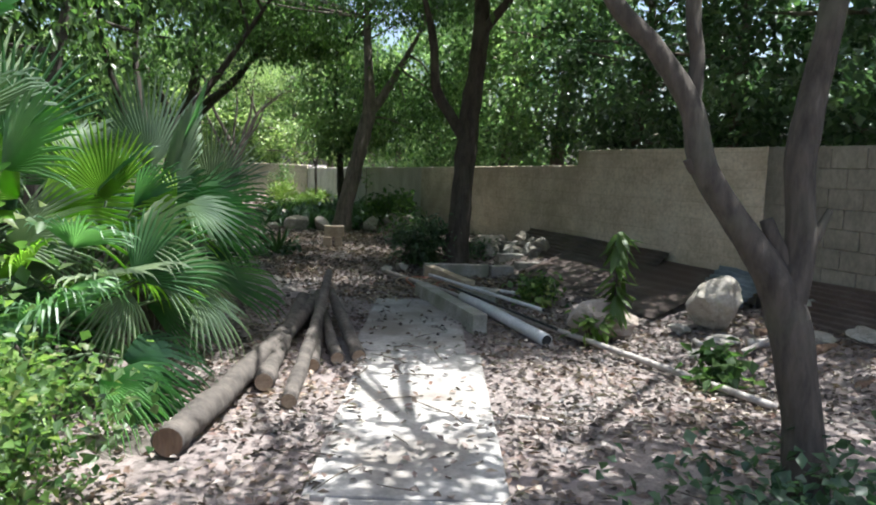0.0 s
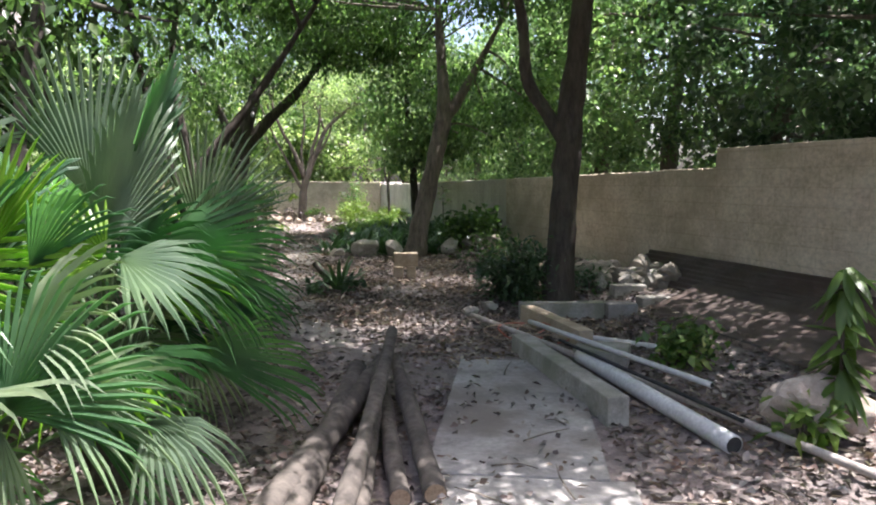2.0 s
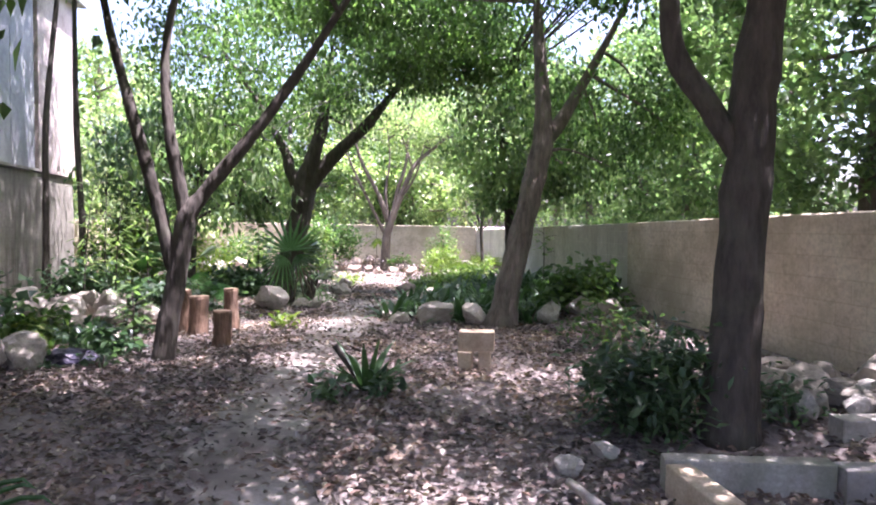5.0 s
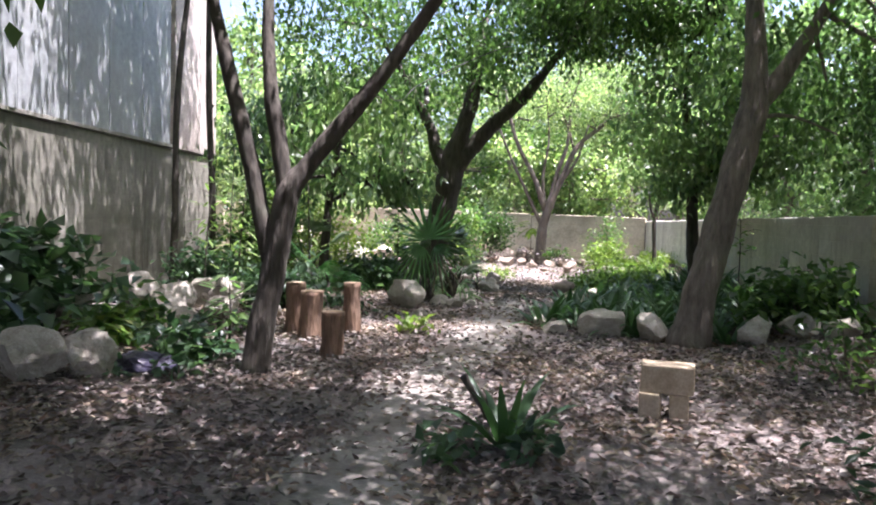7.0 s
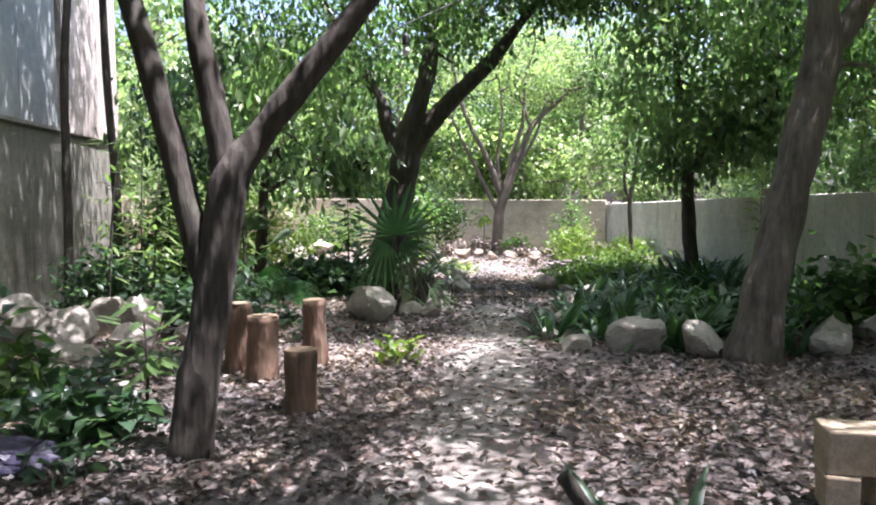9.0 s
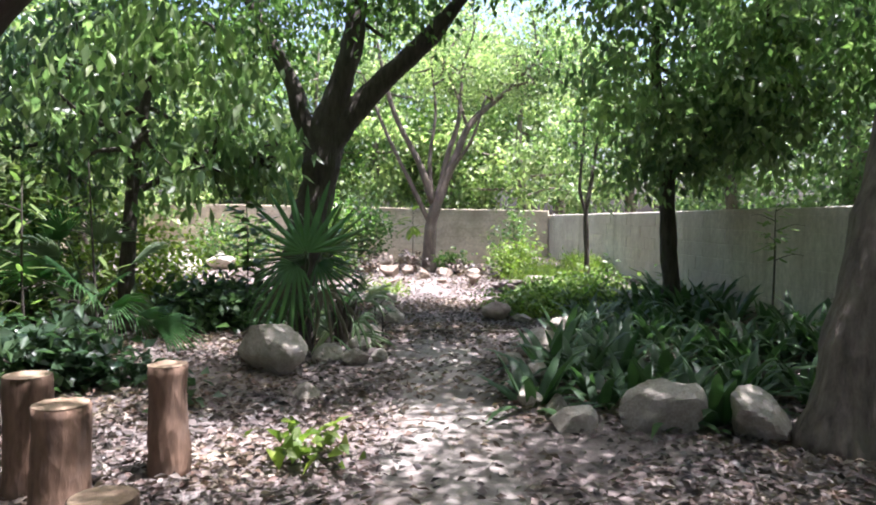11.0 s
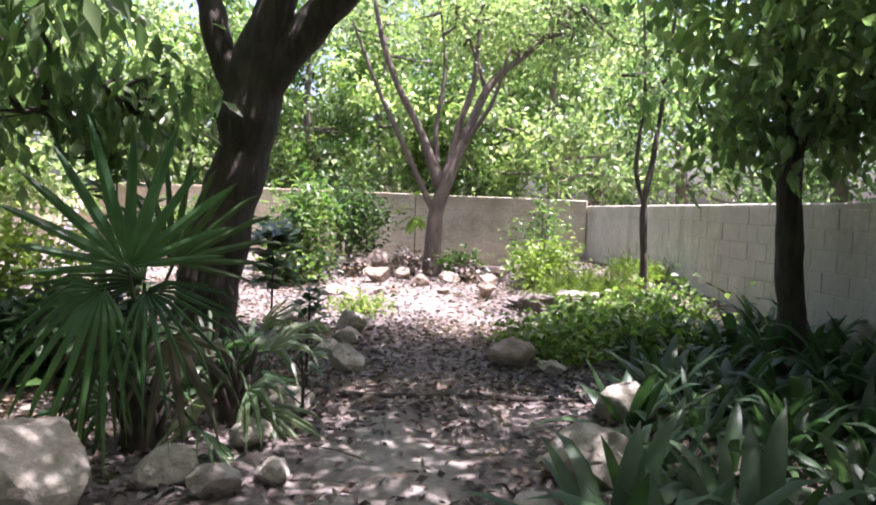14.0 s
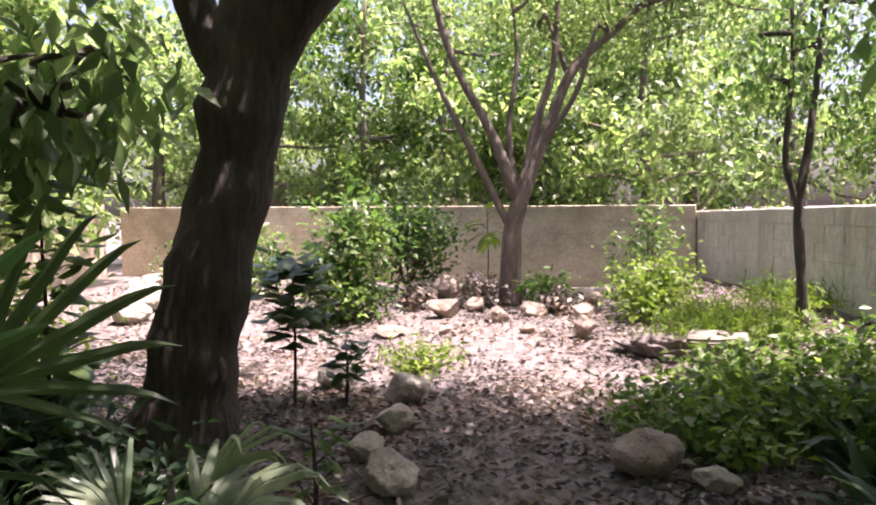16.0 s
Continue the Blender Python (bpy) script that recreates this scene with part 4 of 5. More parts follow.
bush("bush", "leafy light green shrub tangle beside the path", (-2.45, 3.6), (0.5, 0.5, 0.34), M_SHRUB, 40, 80, 0.06, 0.021, 0.12, 22)
bush("bush", "tall green shrub behind fan palms", (-3.3, 3.2), (1.0, 1.0, 1.05), M_SHRUB, 75, 90, 0.09, 0.035, 0.2, 23)
bush("bush", "dark bushy plant at the foot of a tree", (-0.24, 12.0), (0.42, 0.42, 0.42), M_LEAF_DARK, 36, 60, 0.11, 0.022, 0.12, 24)
bush("bush", "dark low plant at the foot of a tree", (0.72, 12.1), (0.3, 0.25, 0.14), M_LEAF_DARK, 9, 40, 0.09, 0.02, 0.12, 25)
bush("bush", "broad-leaved shrub with pale glossy leaves beside border stones", (-1.1, 18.15), (0.7, 0.5, 0.36), M_LEAF, 28, 40, 0.16, 0.045, 0.16, 26)
bush("bush", "thin reddish shrub beside the boundary wall", (-0.75, 15.8), (0.5, 0.6, 0.3), M_LEAF, 11, 30, 0.1, 0.03, 0.15, 27)
bush("bush", "yellow-green leafy shrub in front of the back corner", (-5.75, 27.0), (0.45, 0.4, 0.36), M_LEAF_YEL, 22, 55, 0.09, 0.03, 0.15, 28)
bush("bush", "tall twiggy yellow-green shrub near the back corner", (-5.95, 27.9), (0.45, 0.45, 0.7), M_SHRUB, 20, 36, 0.09, 0.03, 0.15, 29)
bush("bush", "tall green shrub on the edge of the clearing", (-9.35, 26.2), (0.5, 0.45, 0.88), M_SHRUB, 32, 60, 0.12, 0.035, 0.17, 30)
bush("bush", "dark leafy shrub in front of the back wall", (-9.8, 28.9), (0.8, 0.6, 0.85), M_LEAF, 40, 70, 0.12, 0.035, 0.18, 31)
bush("bush", "green shrub in front of the back wall", (-12.5, 27.8), (0.9, 0.8, 0.55), M_SHRUB, 40, 70, 0.1, 0.035, 0.18, 32)
bush("bush", "bright yellow-green shrub beside fan palms", (-10.4, 21.4), (0.9, 0.9, 0.75), M_LEAF_YEL, 46, 70, 0.1, 0.035, 0.2, 33)
bush("bush", "bright green shrub before the shed", (-10.3, 19.2), (0.6, 0.7, 1.0), M_SHRUB, 40, 70, 0.14, 0.035, 0.2, 34)
bush("bush", "dark broad-leaved shrub before the shed", (-9.4, 14.0), (0.8, 0.9, 0.62), M_LEAF_DARK, 26, 36, 0.27, 0.085, 0.2, 35)
bush("bush", "dark broad-leaved shrub before the shed", (-8.4, 12.2), (0.85, 0.9, 0.62), M_LEAF_DARK, 30, 36, 0.27, 0.085, 0.2, 36)
bush("bush", "pale-leaved shrub among boulders", (-7.55, 13.9), (0.36, 0.36, 0.2), M_SHRUB, 11, 40, 0.15, 0.045, 0.14, 37)
bush("bush", "dark green low shrub on leaf litter", (-6.35, 13.6), (0.32, 0.32, 0.17), M_LEAF_DARK, 10, 30, 0.15, 0.05, 0.13, 38)
bush("bush", "green shrub before the shed corner", (-9.9, 17.4), (0.45, 0.45, 0.42), M_LEAF_DARK, 24, 50, 0.13, 0.04, 0.18, 39)
bush("bush", "dark green shrub by stone stumps", (-8.0, 17.2), (0.6, 0.55, 0.3), M_LEAF_DARK, 24, 50, 0.14, 0.045, 0.15, 40)
bush("bush", "dark bushy undergrowth below an old tree", (-7.5, 20.6), (0.45, 0.45, 0.2), M_LEAF_DARK, 14, 60, 0.12, 0.025, 0.14, 41)
bush("bush", "dark leafy undergrowth below an old tree", (-8.6, 20.6), (0.6, 0.5, 0.25), M_LEAF_DARK, 34, 55, 0.18, 0.05, 0.16, 42)
bush("bush", "dark low shrub in shade beside the path", (1.75, 3.2), (0.7, 0.6, 0.17), M_LEAF_DARK, 20, 50, 0.08, 0.03, 0.15, 43)
bush("bush", "small yellow-leaved plant on leaf litter", (-5.35, 16.25), (0.15, 0.15, 0.12), M_LEAF_YEL, 7, 10, 0.12, 0.04, 0.07, 44, stems=5)
bush("bush", "small green weed on rubble", (1.2, 9.0), (0.25, 0.3, 0.17), M_SHRUB, 14, 30, 0.1, 0.035, 0.09, 45)
bush("bush", "small yellow-green weeds at the clearing's edge", (-7.6, 24.3), (0.35, 0.25, 0.13), M_LEAF_YEL, 14, 30, 0.08, 0.02, 0.09, 46)
bush("bush", "green weed tuft under the back wall", (-7.2, 27.7), (0.3, 0.25, 0.25), M_SHRUB, 14, 30, 0.12, 0.035, 0.1, 47)
bush("bush", "small dark plant beside rubble and kerb stones", (2.28, 5.75), (0.2, 0.2, 0.14), M_LEAF, 9, 18, 0.14, 0.05, 0.08, 48, stems=4)

for k, (x, y) in enumerate([(-6.95, 14.05), (-7.35, 14.75), (-5.85, 12.95), (-6.6, 12.75), (-7.0, 15.2), (-6.75, 17.1), (-7.4, 17.7), (-3.05, 12.3), (-2.5, 12.45)]):
    bush("weed", "low broad-leaved weed among leaf litter", (x, y), (0.2, 0.2, 0.11), M_LEAF_DARK, 5, 11, 0.12, 0.04, 0.08, 170 + k, stems=4, category="weed", group="low weeds")

for k, (x, y, h) in enumerate([(-8.15, 27.6, 0.22), (-7.0, 27.3, 0.14), (-8.9, 27.2, 0.16)]):
    bush("dry_plant", "withered reddish-brown dry plant beside stones", (x, y), (0.26, 0.22, h), M_DRY, 12, 26, 0.1, 0.03, 0.1, 190 + k, stems=6, category="plant", group="withered plants")

# fresh ground cover on the bank
for k, (x, y, rx, ry, h) in enumerate([(-5.05, 23.15, 0.5, 0.55, 0.17), (-4.45, 23.6, 0.6, 0.6, 0.22), (-4.75, 24.0, 0.55, 0.5, 0.2), (-3.95, 24.3, 0.5, 0.6, 0.22), (-4.05, 23.0, 0.4, 0.5, 0.2), (-4.9, 22.75, 0.35, 0.3, 0.12)]):
    bush("ground_cover", "fresh bright green leafy ground cover", (x, y), (rx, ry, h), M_GRASS, 20, 46, 0.085, 0.032, 0.15, 60 + k, stems=5, lift=0.4, category="plant", group="ground cover patches")
for k, (x, y) in enumerate([(-4.6, 25.6), (-5.1, 26.2), (-4.3, 26.6), (-5.3, 25.5)]):
    bush("dry_grass", "pale yellow-green dry grass tuft on a bank", (x, y), (0.42, 0.35, 0.16), M_LEAF_YEL, 20, 45, 0.13, 0.008, 0.1, 70 + k, -0.6, stems=4, category="plant", group="dry grass tufts")


def blade(geo, base, way, length, width, bend, segs=5):
    """Arching strap leaf with a shallow keel."""
    p, d = Vector(base), Vector(way).normalized()
    side = d.cross(Vector((0, 0, 1))).normalized()
    verts, faces = [], []
    step = length / segs
    for i in range(segs + 1):
        t = i / segs
        w = width * (0.5 + 1.3 * t - 1.75 * t * t) if i < segs else 0.001
        keel = side.cross(d) * w * 0.35
        verts += [p - side * max(w, 0.001) + keel * -1, p, p + side * max(w, 0.001) - keel]
        p = p + d * step
        d = (d + Vector((0, 0, -1)) * bend * step * (0.4 + t)).normalized()
    for i in range(segs):
        a = i * 3
        faces += [(a, a + 1, a + 4, a + 3), (a + 1, a + 2, a + 5, a + 4)]
    geo.add(verts, faces)


def strap_plant(name, label, seed, count, length, width, bend, mat, steep=(0.5, 2.2), category="plant", group=""):
    rng = random.Random(seed)
    root = thing(name, label, category, (0, 0, 0), group=group)
    for k in range(count):
        a = k * 2.4 + rng.random()
        g = Geo()
        blade(g, (math.cos(a) * 0.03, math.sin(a) * 0.03, -0.02), (math.cos(a), math.sin(a), rng.uniform(*steep)), length * rng.uniform(0.6, 1.2), width * rng.uniform(0.7, 1.2), bend * rng.uniform(0.5, 1.8))
        part("leaf", g, mat, root)
    return root


rng = random.Random(4)
bed = []
while len(bed) < 92:
    y = rng.uniform(17.75, 23.6)
    x = rng.uniform(-4.35 if y < 19.5 else -4.25 - 0.02 * (y - 19), wall_x(y) - 0.35)
    if (abs(x + 2.3) > 0.35 or abs(y - 17.45) > 0.5) and not (x > -1.9 and y < 18.6) and all((x - q[0]) ** 2 + (y - q[1]) ** 2 > 0.065 for q in bed):
        bed.append((x, y, rng.uniform(0, 360), rng.uniform(0.8, 1.25)))
for k in range(3):
    strew(lambda: strap_plant("strap_plant", "dark green strap-leaved plant in a shaded bed", 30 + k, 17, 0.54, 0.06, 3.3, M_STRAP, (0.35, 2.6), group="strap-leaved plants in the bed"), bed[k::3])
spiky = strap_plant("spiky_plant", "small dark spiky rosette plant on leaf litter", 50, 22, 0.6, 0.042, 1.5, M_STRAP, (0.4, 1.9))
spiky.matrix_basis = pose(-2.78, 12.75, ground_z(-2.78, 12.75), 0, 0, 20)


def sapling(label, at, height, leaf, length, width, seed, spread=0.25, count=40, name="sapling", lean=(0.0, 0.0), start=0.35, tilt=(-0.6, 0.6)):
    rng = random.Random(seed)
    twigs = []
    root = thing(name, label, "sapling", (at[0], at[1], ground_z(*at)))
    g = Geo()
    top = tube(g, [(0, 0, -0.03, 0.014), (0.01 + lean[0] * 0.4, 0.01, height * 0.5, 0.011), (lean[0], lean[1], height, 0.005)], 6, 0.1)
    for k in range(7):
        q = top[min(len(top) - 1, int(len(top) * (start + 0.08 * k)))]
        a = k * 2.3 + seed
        tw = Geo()
        twigs.append(tw)
        tube(tw, [(*q, 0.006), (q.x + math.cos(a) * spread * 0.6, q.y + math.sin(a) * spread * 0.6, q.z + 0.07, 0.004), (q.x + math.cos(a) * spread, q.y + math.sin(a) * spread, q.z + 0.06, 0.002)], 5, 0.05, steps=3)
    part("stem", g, M_BARK, root)
    for tw in twigs:
        part("twig", tw, M_BARK, root)
    for k in range(count):
        q = top[min(len(top) - 1, int(len(top) * rng.uniform(start, 1.0)))]
        a, r = rng.uniform(0, 6.28), rng.uniform(0.02, spread)
        g = Geo()
        blade(g, (q.x + math.cos(a) * r * 0.7, q.y + math.sin(a) * r * 0.7, q.z + rng.uniform(-0.03, 0.08)), (math.cos(a), math.sin(a), rng.uniform(*tilt)), length * rng.uniform(0.7, 1.2), width, 3.0, 4)
        part("leaf", g, leaf, root)
    return root


sapling("slim sapling with dark drooping leaves on bare soil", (-7.95, 22.75), 1.12, M_LEAF_DARK, 0.19, 0.095, 3, 0.28, 100, start=0.45)
sapling("low sapling with bronze drooping leaves", (-7.62, 22.95), 0.5, M_LEAF_DARK, 0.14, 0.065, 5, 0.18, 36)
sapling("thin leafy sapling beside a massive tree", (-8.35, 20.95), 1.7, M_LEAF, 0.19, 0.08, 7, 0.36, 120, start=0.2)
sapling("small sapling with broad leaves under trees", (-6.35, 14.1), 0.7, M_LEAF, 0.16, 0.045, 8, 0.25, 44)
sapling("thin sapling with few leaves under trees", (-6.55, 20.75), 0.55, M_LEAF, 0.13, 0.035, 9, 0.2, 24)
sapling("dry bent sapling stick with few leaves beside the path", (-6.2, 20.0), 0.45, M_LEAF_DARK, 0.1, 0.03, 10, 0.14, 14)
sapling("young broad-leaved plant with large pale green leaves before the wall", (-8.55, 29.2), 1.35, M_LEAF_YEL, 0.55, 0.08, 11, 0.2, 14, "banana_plant", start=0.55)
sapling("leafy twig sapling before the wall", (-2.1, 20.9), 1.25, M_SHRUB, 0.13, 0.04, 12, 0.3, 34, start=0.6)

for k, (x, y, h) in enumerate([(-9.55, 17.0, 2.2), (-9.3, 17.5, 1.9), (-9.75, 17.8, 2.5), (-8.9, 17.9, 1.7), (-8.6, 18.5, 2.0)]):
    sapling("tall thin green-stemmed cane with narrow leaves", (x, y), h, M_SHRUB, 0.24, 0.03, 31 + k, 0.3, 46, "cane", (0.15 - 0.08 * k, 0.1), 0.3)

# overhanging dark broad-leaved tree on the left, before the shed
tree("mango_tree", "broad-leaved dark tree with drooping long leaves", (-9.3, 19.8),
     [[(-9.3, 19.8, 0, 0.1), (-9.25, 19.8, 0.8, 0.085), (-9.2, 19.85, 1.7, 0.07), (-9.1, 20.0, 2.8, 0.05), (-9.0, 20.2, 3.8, 0.025)],
      [(-9.2, 19.85, 1.6, 0.045), (-8.7, 20.2, 1.9, 0.03), (-8.1, 20.8, 2.0, 0.015)],
      [(-9.22, 19.83, 1.5, 0.045), (-8.8, 19.3, 2.0, 0.03), (-8.3, 18.9, 2.2, 0.015)]],
     # lit leaf copy: brightness between the leaves is put into their colour
     [((-8.8, 19.8, 2.7), (1.4, 1.4, 1.2), 40, 38, 0.2), ((-8.2, 20.9, 2.0), (0.6, 0.6, 0.3), 15, 26, 0.15)], M_BARK, M_WOOD_LIT, 0.2, 0.045, 1.0, 91)
tree("mango_tree", "broad-leaved dark tree with drooping long leaves", (-11.2, 21.2),
     [[(-11.2, 21.2, 0, 0.08), (-11.15, 21.2, 0.8, 0.065), (-11.1, 21.1, 1.8, 0.055), (-11.0, 21.0, 3.2, 0.03)]],
     [((-10.8, 20.9, 3.0), (1.3, 1.3, 1.4), 55, 45, 0.24)], M_BARK, M_LEAF_DARK, 0.19, 0.045, 1.0, 94)
# this tree stands out of view; its wide crown is added for ground shade
tree("mango_tree", "broad-leaved dark tree with drooping long leaves", (-7.6, 9.6),
     [[(-7.6, 9.6, 0, 0.12), (-7.55, 9.6, 1.0, 0.1), (-7.4, 9.7, 2.2, 0.08), (-7.2, 9.8, 3.6, 0.04)]],
     [((-7.0, 9.8, 3.6), (2.2, 2.2, 1.9), 90, 55, 0.28), ((-5.0, 10.4, 4.8), (2.2, 1.9, 0.9), 90, 70, 0.28)], M_BARK, M_LEAF, 0.19, 0.045, 0.9, 92)
tree("garden_tree", "leafy shade tree on the planted side", (-4.6, 8.2),
     [[(-4.6, 8.2, 0, 0.1), (-4.55, 8.25, 1.0, 0.085), (-4.4, 8.4, 2.2, 0.07), (-4.2, 8.6, 3.6, 0.04)]],
     [((-4.4, 8.6, 3.9), (1.9, 1.9, 1.5), 75, 65, 0.28)], M_BARK, M_LEAF, 0.13, 0.035, 0.8, 93)

# ---------------------------------------------------------------- rocks


def rock(label, at, size, seed, mat=M_ROCK, turn=0, sink=0.12, rough=0.3, name="rock", group="", category="rock", planes=15, deep=0.58, flat=0.9):
    bm = bmesh.new()
    bmesh.ops.create_icosphere(bm, subdivisions=4, radius=0.5)
    off = Vector((seed * 3.7, seed * 1.3, 0))
    r = random.Random(seed)
    cuts = [(Vector((r.uniform(-1, 1), r.uniform(-1, 1), r.uniform(-1, 1))).normalized(), r.uniform(deep, flat) if rough > 0.15 else r.uniform(0.88, 1.0)) for _ in range(planes)]
    for v in bm.verts:
        n = v.co.normalized()
        k = 1.0
        for c, d in cuts:
            s = n.dot(c)
            if s > 0.05:
                k = min(k, d / s)
        p = n * 0.5 * k * (1 + rough * 0.4 * noise.noise(n * 1.4 + off) + rough * 0.26 * noise.noise(n * 4 + off) + rough * 0.16 * noise.noise(n * 9 + off))
        v.co = Vector((p.x * size[0], p.y * size[1], p.z * size[2])) * 1.12
    low = min(v.co.z for v in bm.verts)
    for v in bm.verts:
        v.co.z -= low
    me = bpy.data.meshes.new("rock")
    bm.to_mesh(me)
    bm.free()
    me.materials.append(mat)
    me.shade_smooth()
    me.set_sharp_from_angle(angle=radians(17))
    ob = new(name, me)
    ob.matrix_basis = pose(at[0], at[1], ground_z(*at) - sink * size[2], 0, 0, turn)
    return tagged(ob, label, category, group)


white = "rough white limestone border stone"
for k, (x, y, a, b, h) in enumerate([(-3.98, 17.35, 0.3, 0.26, 0.26), (-3.36, 17.5, 0.5, 0.36, 0.4), (-2.76, 17.55, 0.48, 0.36, 0.38), (-1.62, 17.85, 0.5, 0.4, 0.36), (-1.2, 17.9, 0.46, 0.4, 0.34), (-4.3, 17.85, 0.22, 0.2, 0.16),
                                     (-4.1, 17.75, 0.2, 0.2, 0.18), (-0.75, 17.6, 0.4, 0.3, 0.28)]):
    rock(white, (x, y), (a * 1.22, b * 1.2, h * 1.08), k + 1, turn=k * 40, group="border stones", rough=0.2, planes=9, deep=0.42, flat=0.68, sink=0.2)
rock("large rounded pale limestone boulder beside a fan palm", (-6.7, 18.4), (0.64, 0.52, 0.5), 11, rough=0.2, sink=0.06)
for k, (x, y, s) in enumerate([(-6.12, 18.95, 0.22), (-6.42, 18.98, 0.26), (-6.0, 17.6, 0.18), (-5.95, 19.2, 0.18), (-6.3, 19.6, 0.2), (-6.55, 21.5, 0.3), (-6.45, 20.35, 0.26), (-6.35, 19.95, 0.22), (-7.0, 22.5, 0.24), (-7.2, 23.15, 0.34), (-7.95, 23.4, 0.3), (-6.9, 21.9, 0.22)]):
    rock("small grey-white stone edging the path", (x, y), (s * 1.15, s, s * 0.8), 20 + k, turn=k * 53, group="path edge stones")
for k, (x, y, a, h) in enumerate([(-4.45, 19.75, 0.44, 0.3), (-4.62, 19.1, 0.26, 0.16), (-4.35, 18.6, 0.25, 0.2), (-4.28, 20.8, 0.4, 0.3)]):
    rock("grey weathered stone edging the dark bed", (x, y), (a, a * 0.8, h), 40 + k, turn=k * 71, group="path edge stones")
rock("large sunlit tan stone with a flat cracked top", (-5.32, 22.2), (0.36, 0.3, 0.27), 51, M_TAN, rough=0.25, turn=30, sink=0.05)
rock("flat pale stone on leaf litter", (-4.95, 22.1), (0.26, 0.22, 0.14), 52)
for k, (x, y, s, h) in enumerate([(-8.5, 25.5, 0.4, 0.14), (-8.25, 26.6, 0.42, 0.28), (-7.55, 26.5, 0.34, 0.24), (-6.35, 25.75, 0.3, 0.26), (-8.0, 27.1, 0.3, 0.2), (-7.2, 27.0, 0.34, 0.2), (-6.6, 26.9, 0.3, 0.2), (-8.9, 27.6, 0.4, 0.3), (-8.4, 28.3, 0.5, 0.5), (-8.95, 28.4, 0.45, 0.42), (-6.7, 28.2, 0.3, 0.2), (-7.0, 25.9, 0.18, 0.1), (-7.9, 25.7, 0.16, 0.1)]):
    rock("sunlit tan rubble stone in the clearing", (x, y), (s, s * 0.85, h), 60 + k, M_TAN, turn=k * 37, group="clearing stones", planes=11, deep=0.48)
for k, (x, y, s) in enumerate([(-12.7, 26.2, 0.7), (-12.3, 27.0, 0.6), (-13.3, 26.9, 0.7), (-13.1, 28.0, 0.6), (-12.2, 25.4, 0.5)]):
    rock("pale sunlit boulder heaped before the back wall", (x, y), (s, s * 0.9, s * 0.7), 80 + k, turn=k * 61, group="heaped boulders")
for k, (x, y, a, h) in enumerate([(-9.25, 15.5, 0.9, 0.7), (-8.5, 15.45, 0.7, 0.62), (-8.4, 16.3, 0.75, 0.6), (-7.95, 15.7, 0.6, 0.45), (-7.6, 16.2, 0.5, 0.4), (-9.0, 16.5, 0.7, 0.66), (-7.7, 14.55, 0.5, 0.24), (-6.9, 14.4, 0.36, 0.18), (-7.9, 14.9, 0.55, 0.4), (-9.4, 14.6, 0.8, 0.66)]):
    rock("large mossy limestone boulder heaped under shrubs", (x, y), (a * 0.78, a * 0.68, h * 0.8), 90 + k, turn=k * 49, group="boulder heap")
rock("big grey boulder in shade", (-6.95, 12.35), (0.62, 0.5, 0.5), 101)
rock("dark grey boulder in shade", (-6.6, 12.7), (0.5, 0.42, 0.42), 102)
rock("dark purplish plastic sack lying on leaf litter", (-6.4, 13.05), (0.7, 0.42, 0.2), 103, M_BAGDARK, name="plastic_sack", category="sack", rough=0.4)
rock("large pale round boulder beside rubble", (2.86, 7.4), (0.54, 0.48, 0.52), 107, rough=0.24, sink=0.04)
for k, (x, y, s, h) in enumerate([(3.75, 7.3, 0.4, 0.32), (3.5, 6.6, 0.4, 0.14), (3.9, 6.5, 0.5, 0.16), (2.75, 6.9, 0.4, 0.16), (2.5, 7.4, 0.3, 0.14), (2.45, 6.6, 0.36, 0.12), (0.95, 12.6, 0.3, 0.24), (1.3, 12.3, 0.34, 0.24), (0.85, 12.1, 0.22, 0.3), (1.15, 12.0, 0.24, 0.3), (-0.75, 10.9, 0.25, 0.16), (-0.55, 11.3, 0.25, 0.18), (1.5, 11.9, 0.4, 0.26), (2.1, 3.1, 0.2, 0.14)]):
    rock("grey rubble stone beside the wall", (x, y), (s * 0.85, s * 0.7, h * 0.8), 110 + k, M_CONCRETE, turn=k * 33, group="rubble stones")

rng = random.Random(61)
for k in range(26):
    t = rng.random()
    x, y = 0.75 + 1.05 * t + rng.uniform(-0.25, 0.3), 12.75 - 1.0 * t + rng.uniform(-0.3, 0.35)
    a = rng.uniform(0.18, 0.42)
    if (x - 0.3) ** 2 + (y - 11.85) ** 2 > 0.2 and x < wall_x(y) - 0.25:
        rock("dark grey broken rubble stone heaped at the wall's foot", (x, y), (a, a * 0.8, a * rng.uniform(0.55, 0.95)), 180 + k, M_RAWBLOCK, turn=rng.uniform(0, 360), group="rubble stones", planes=10, deep=0.48)

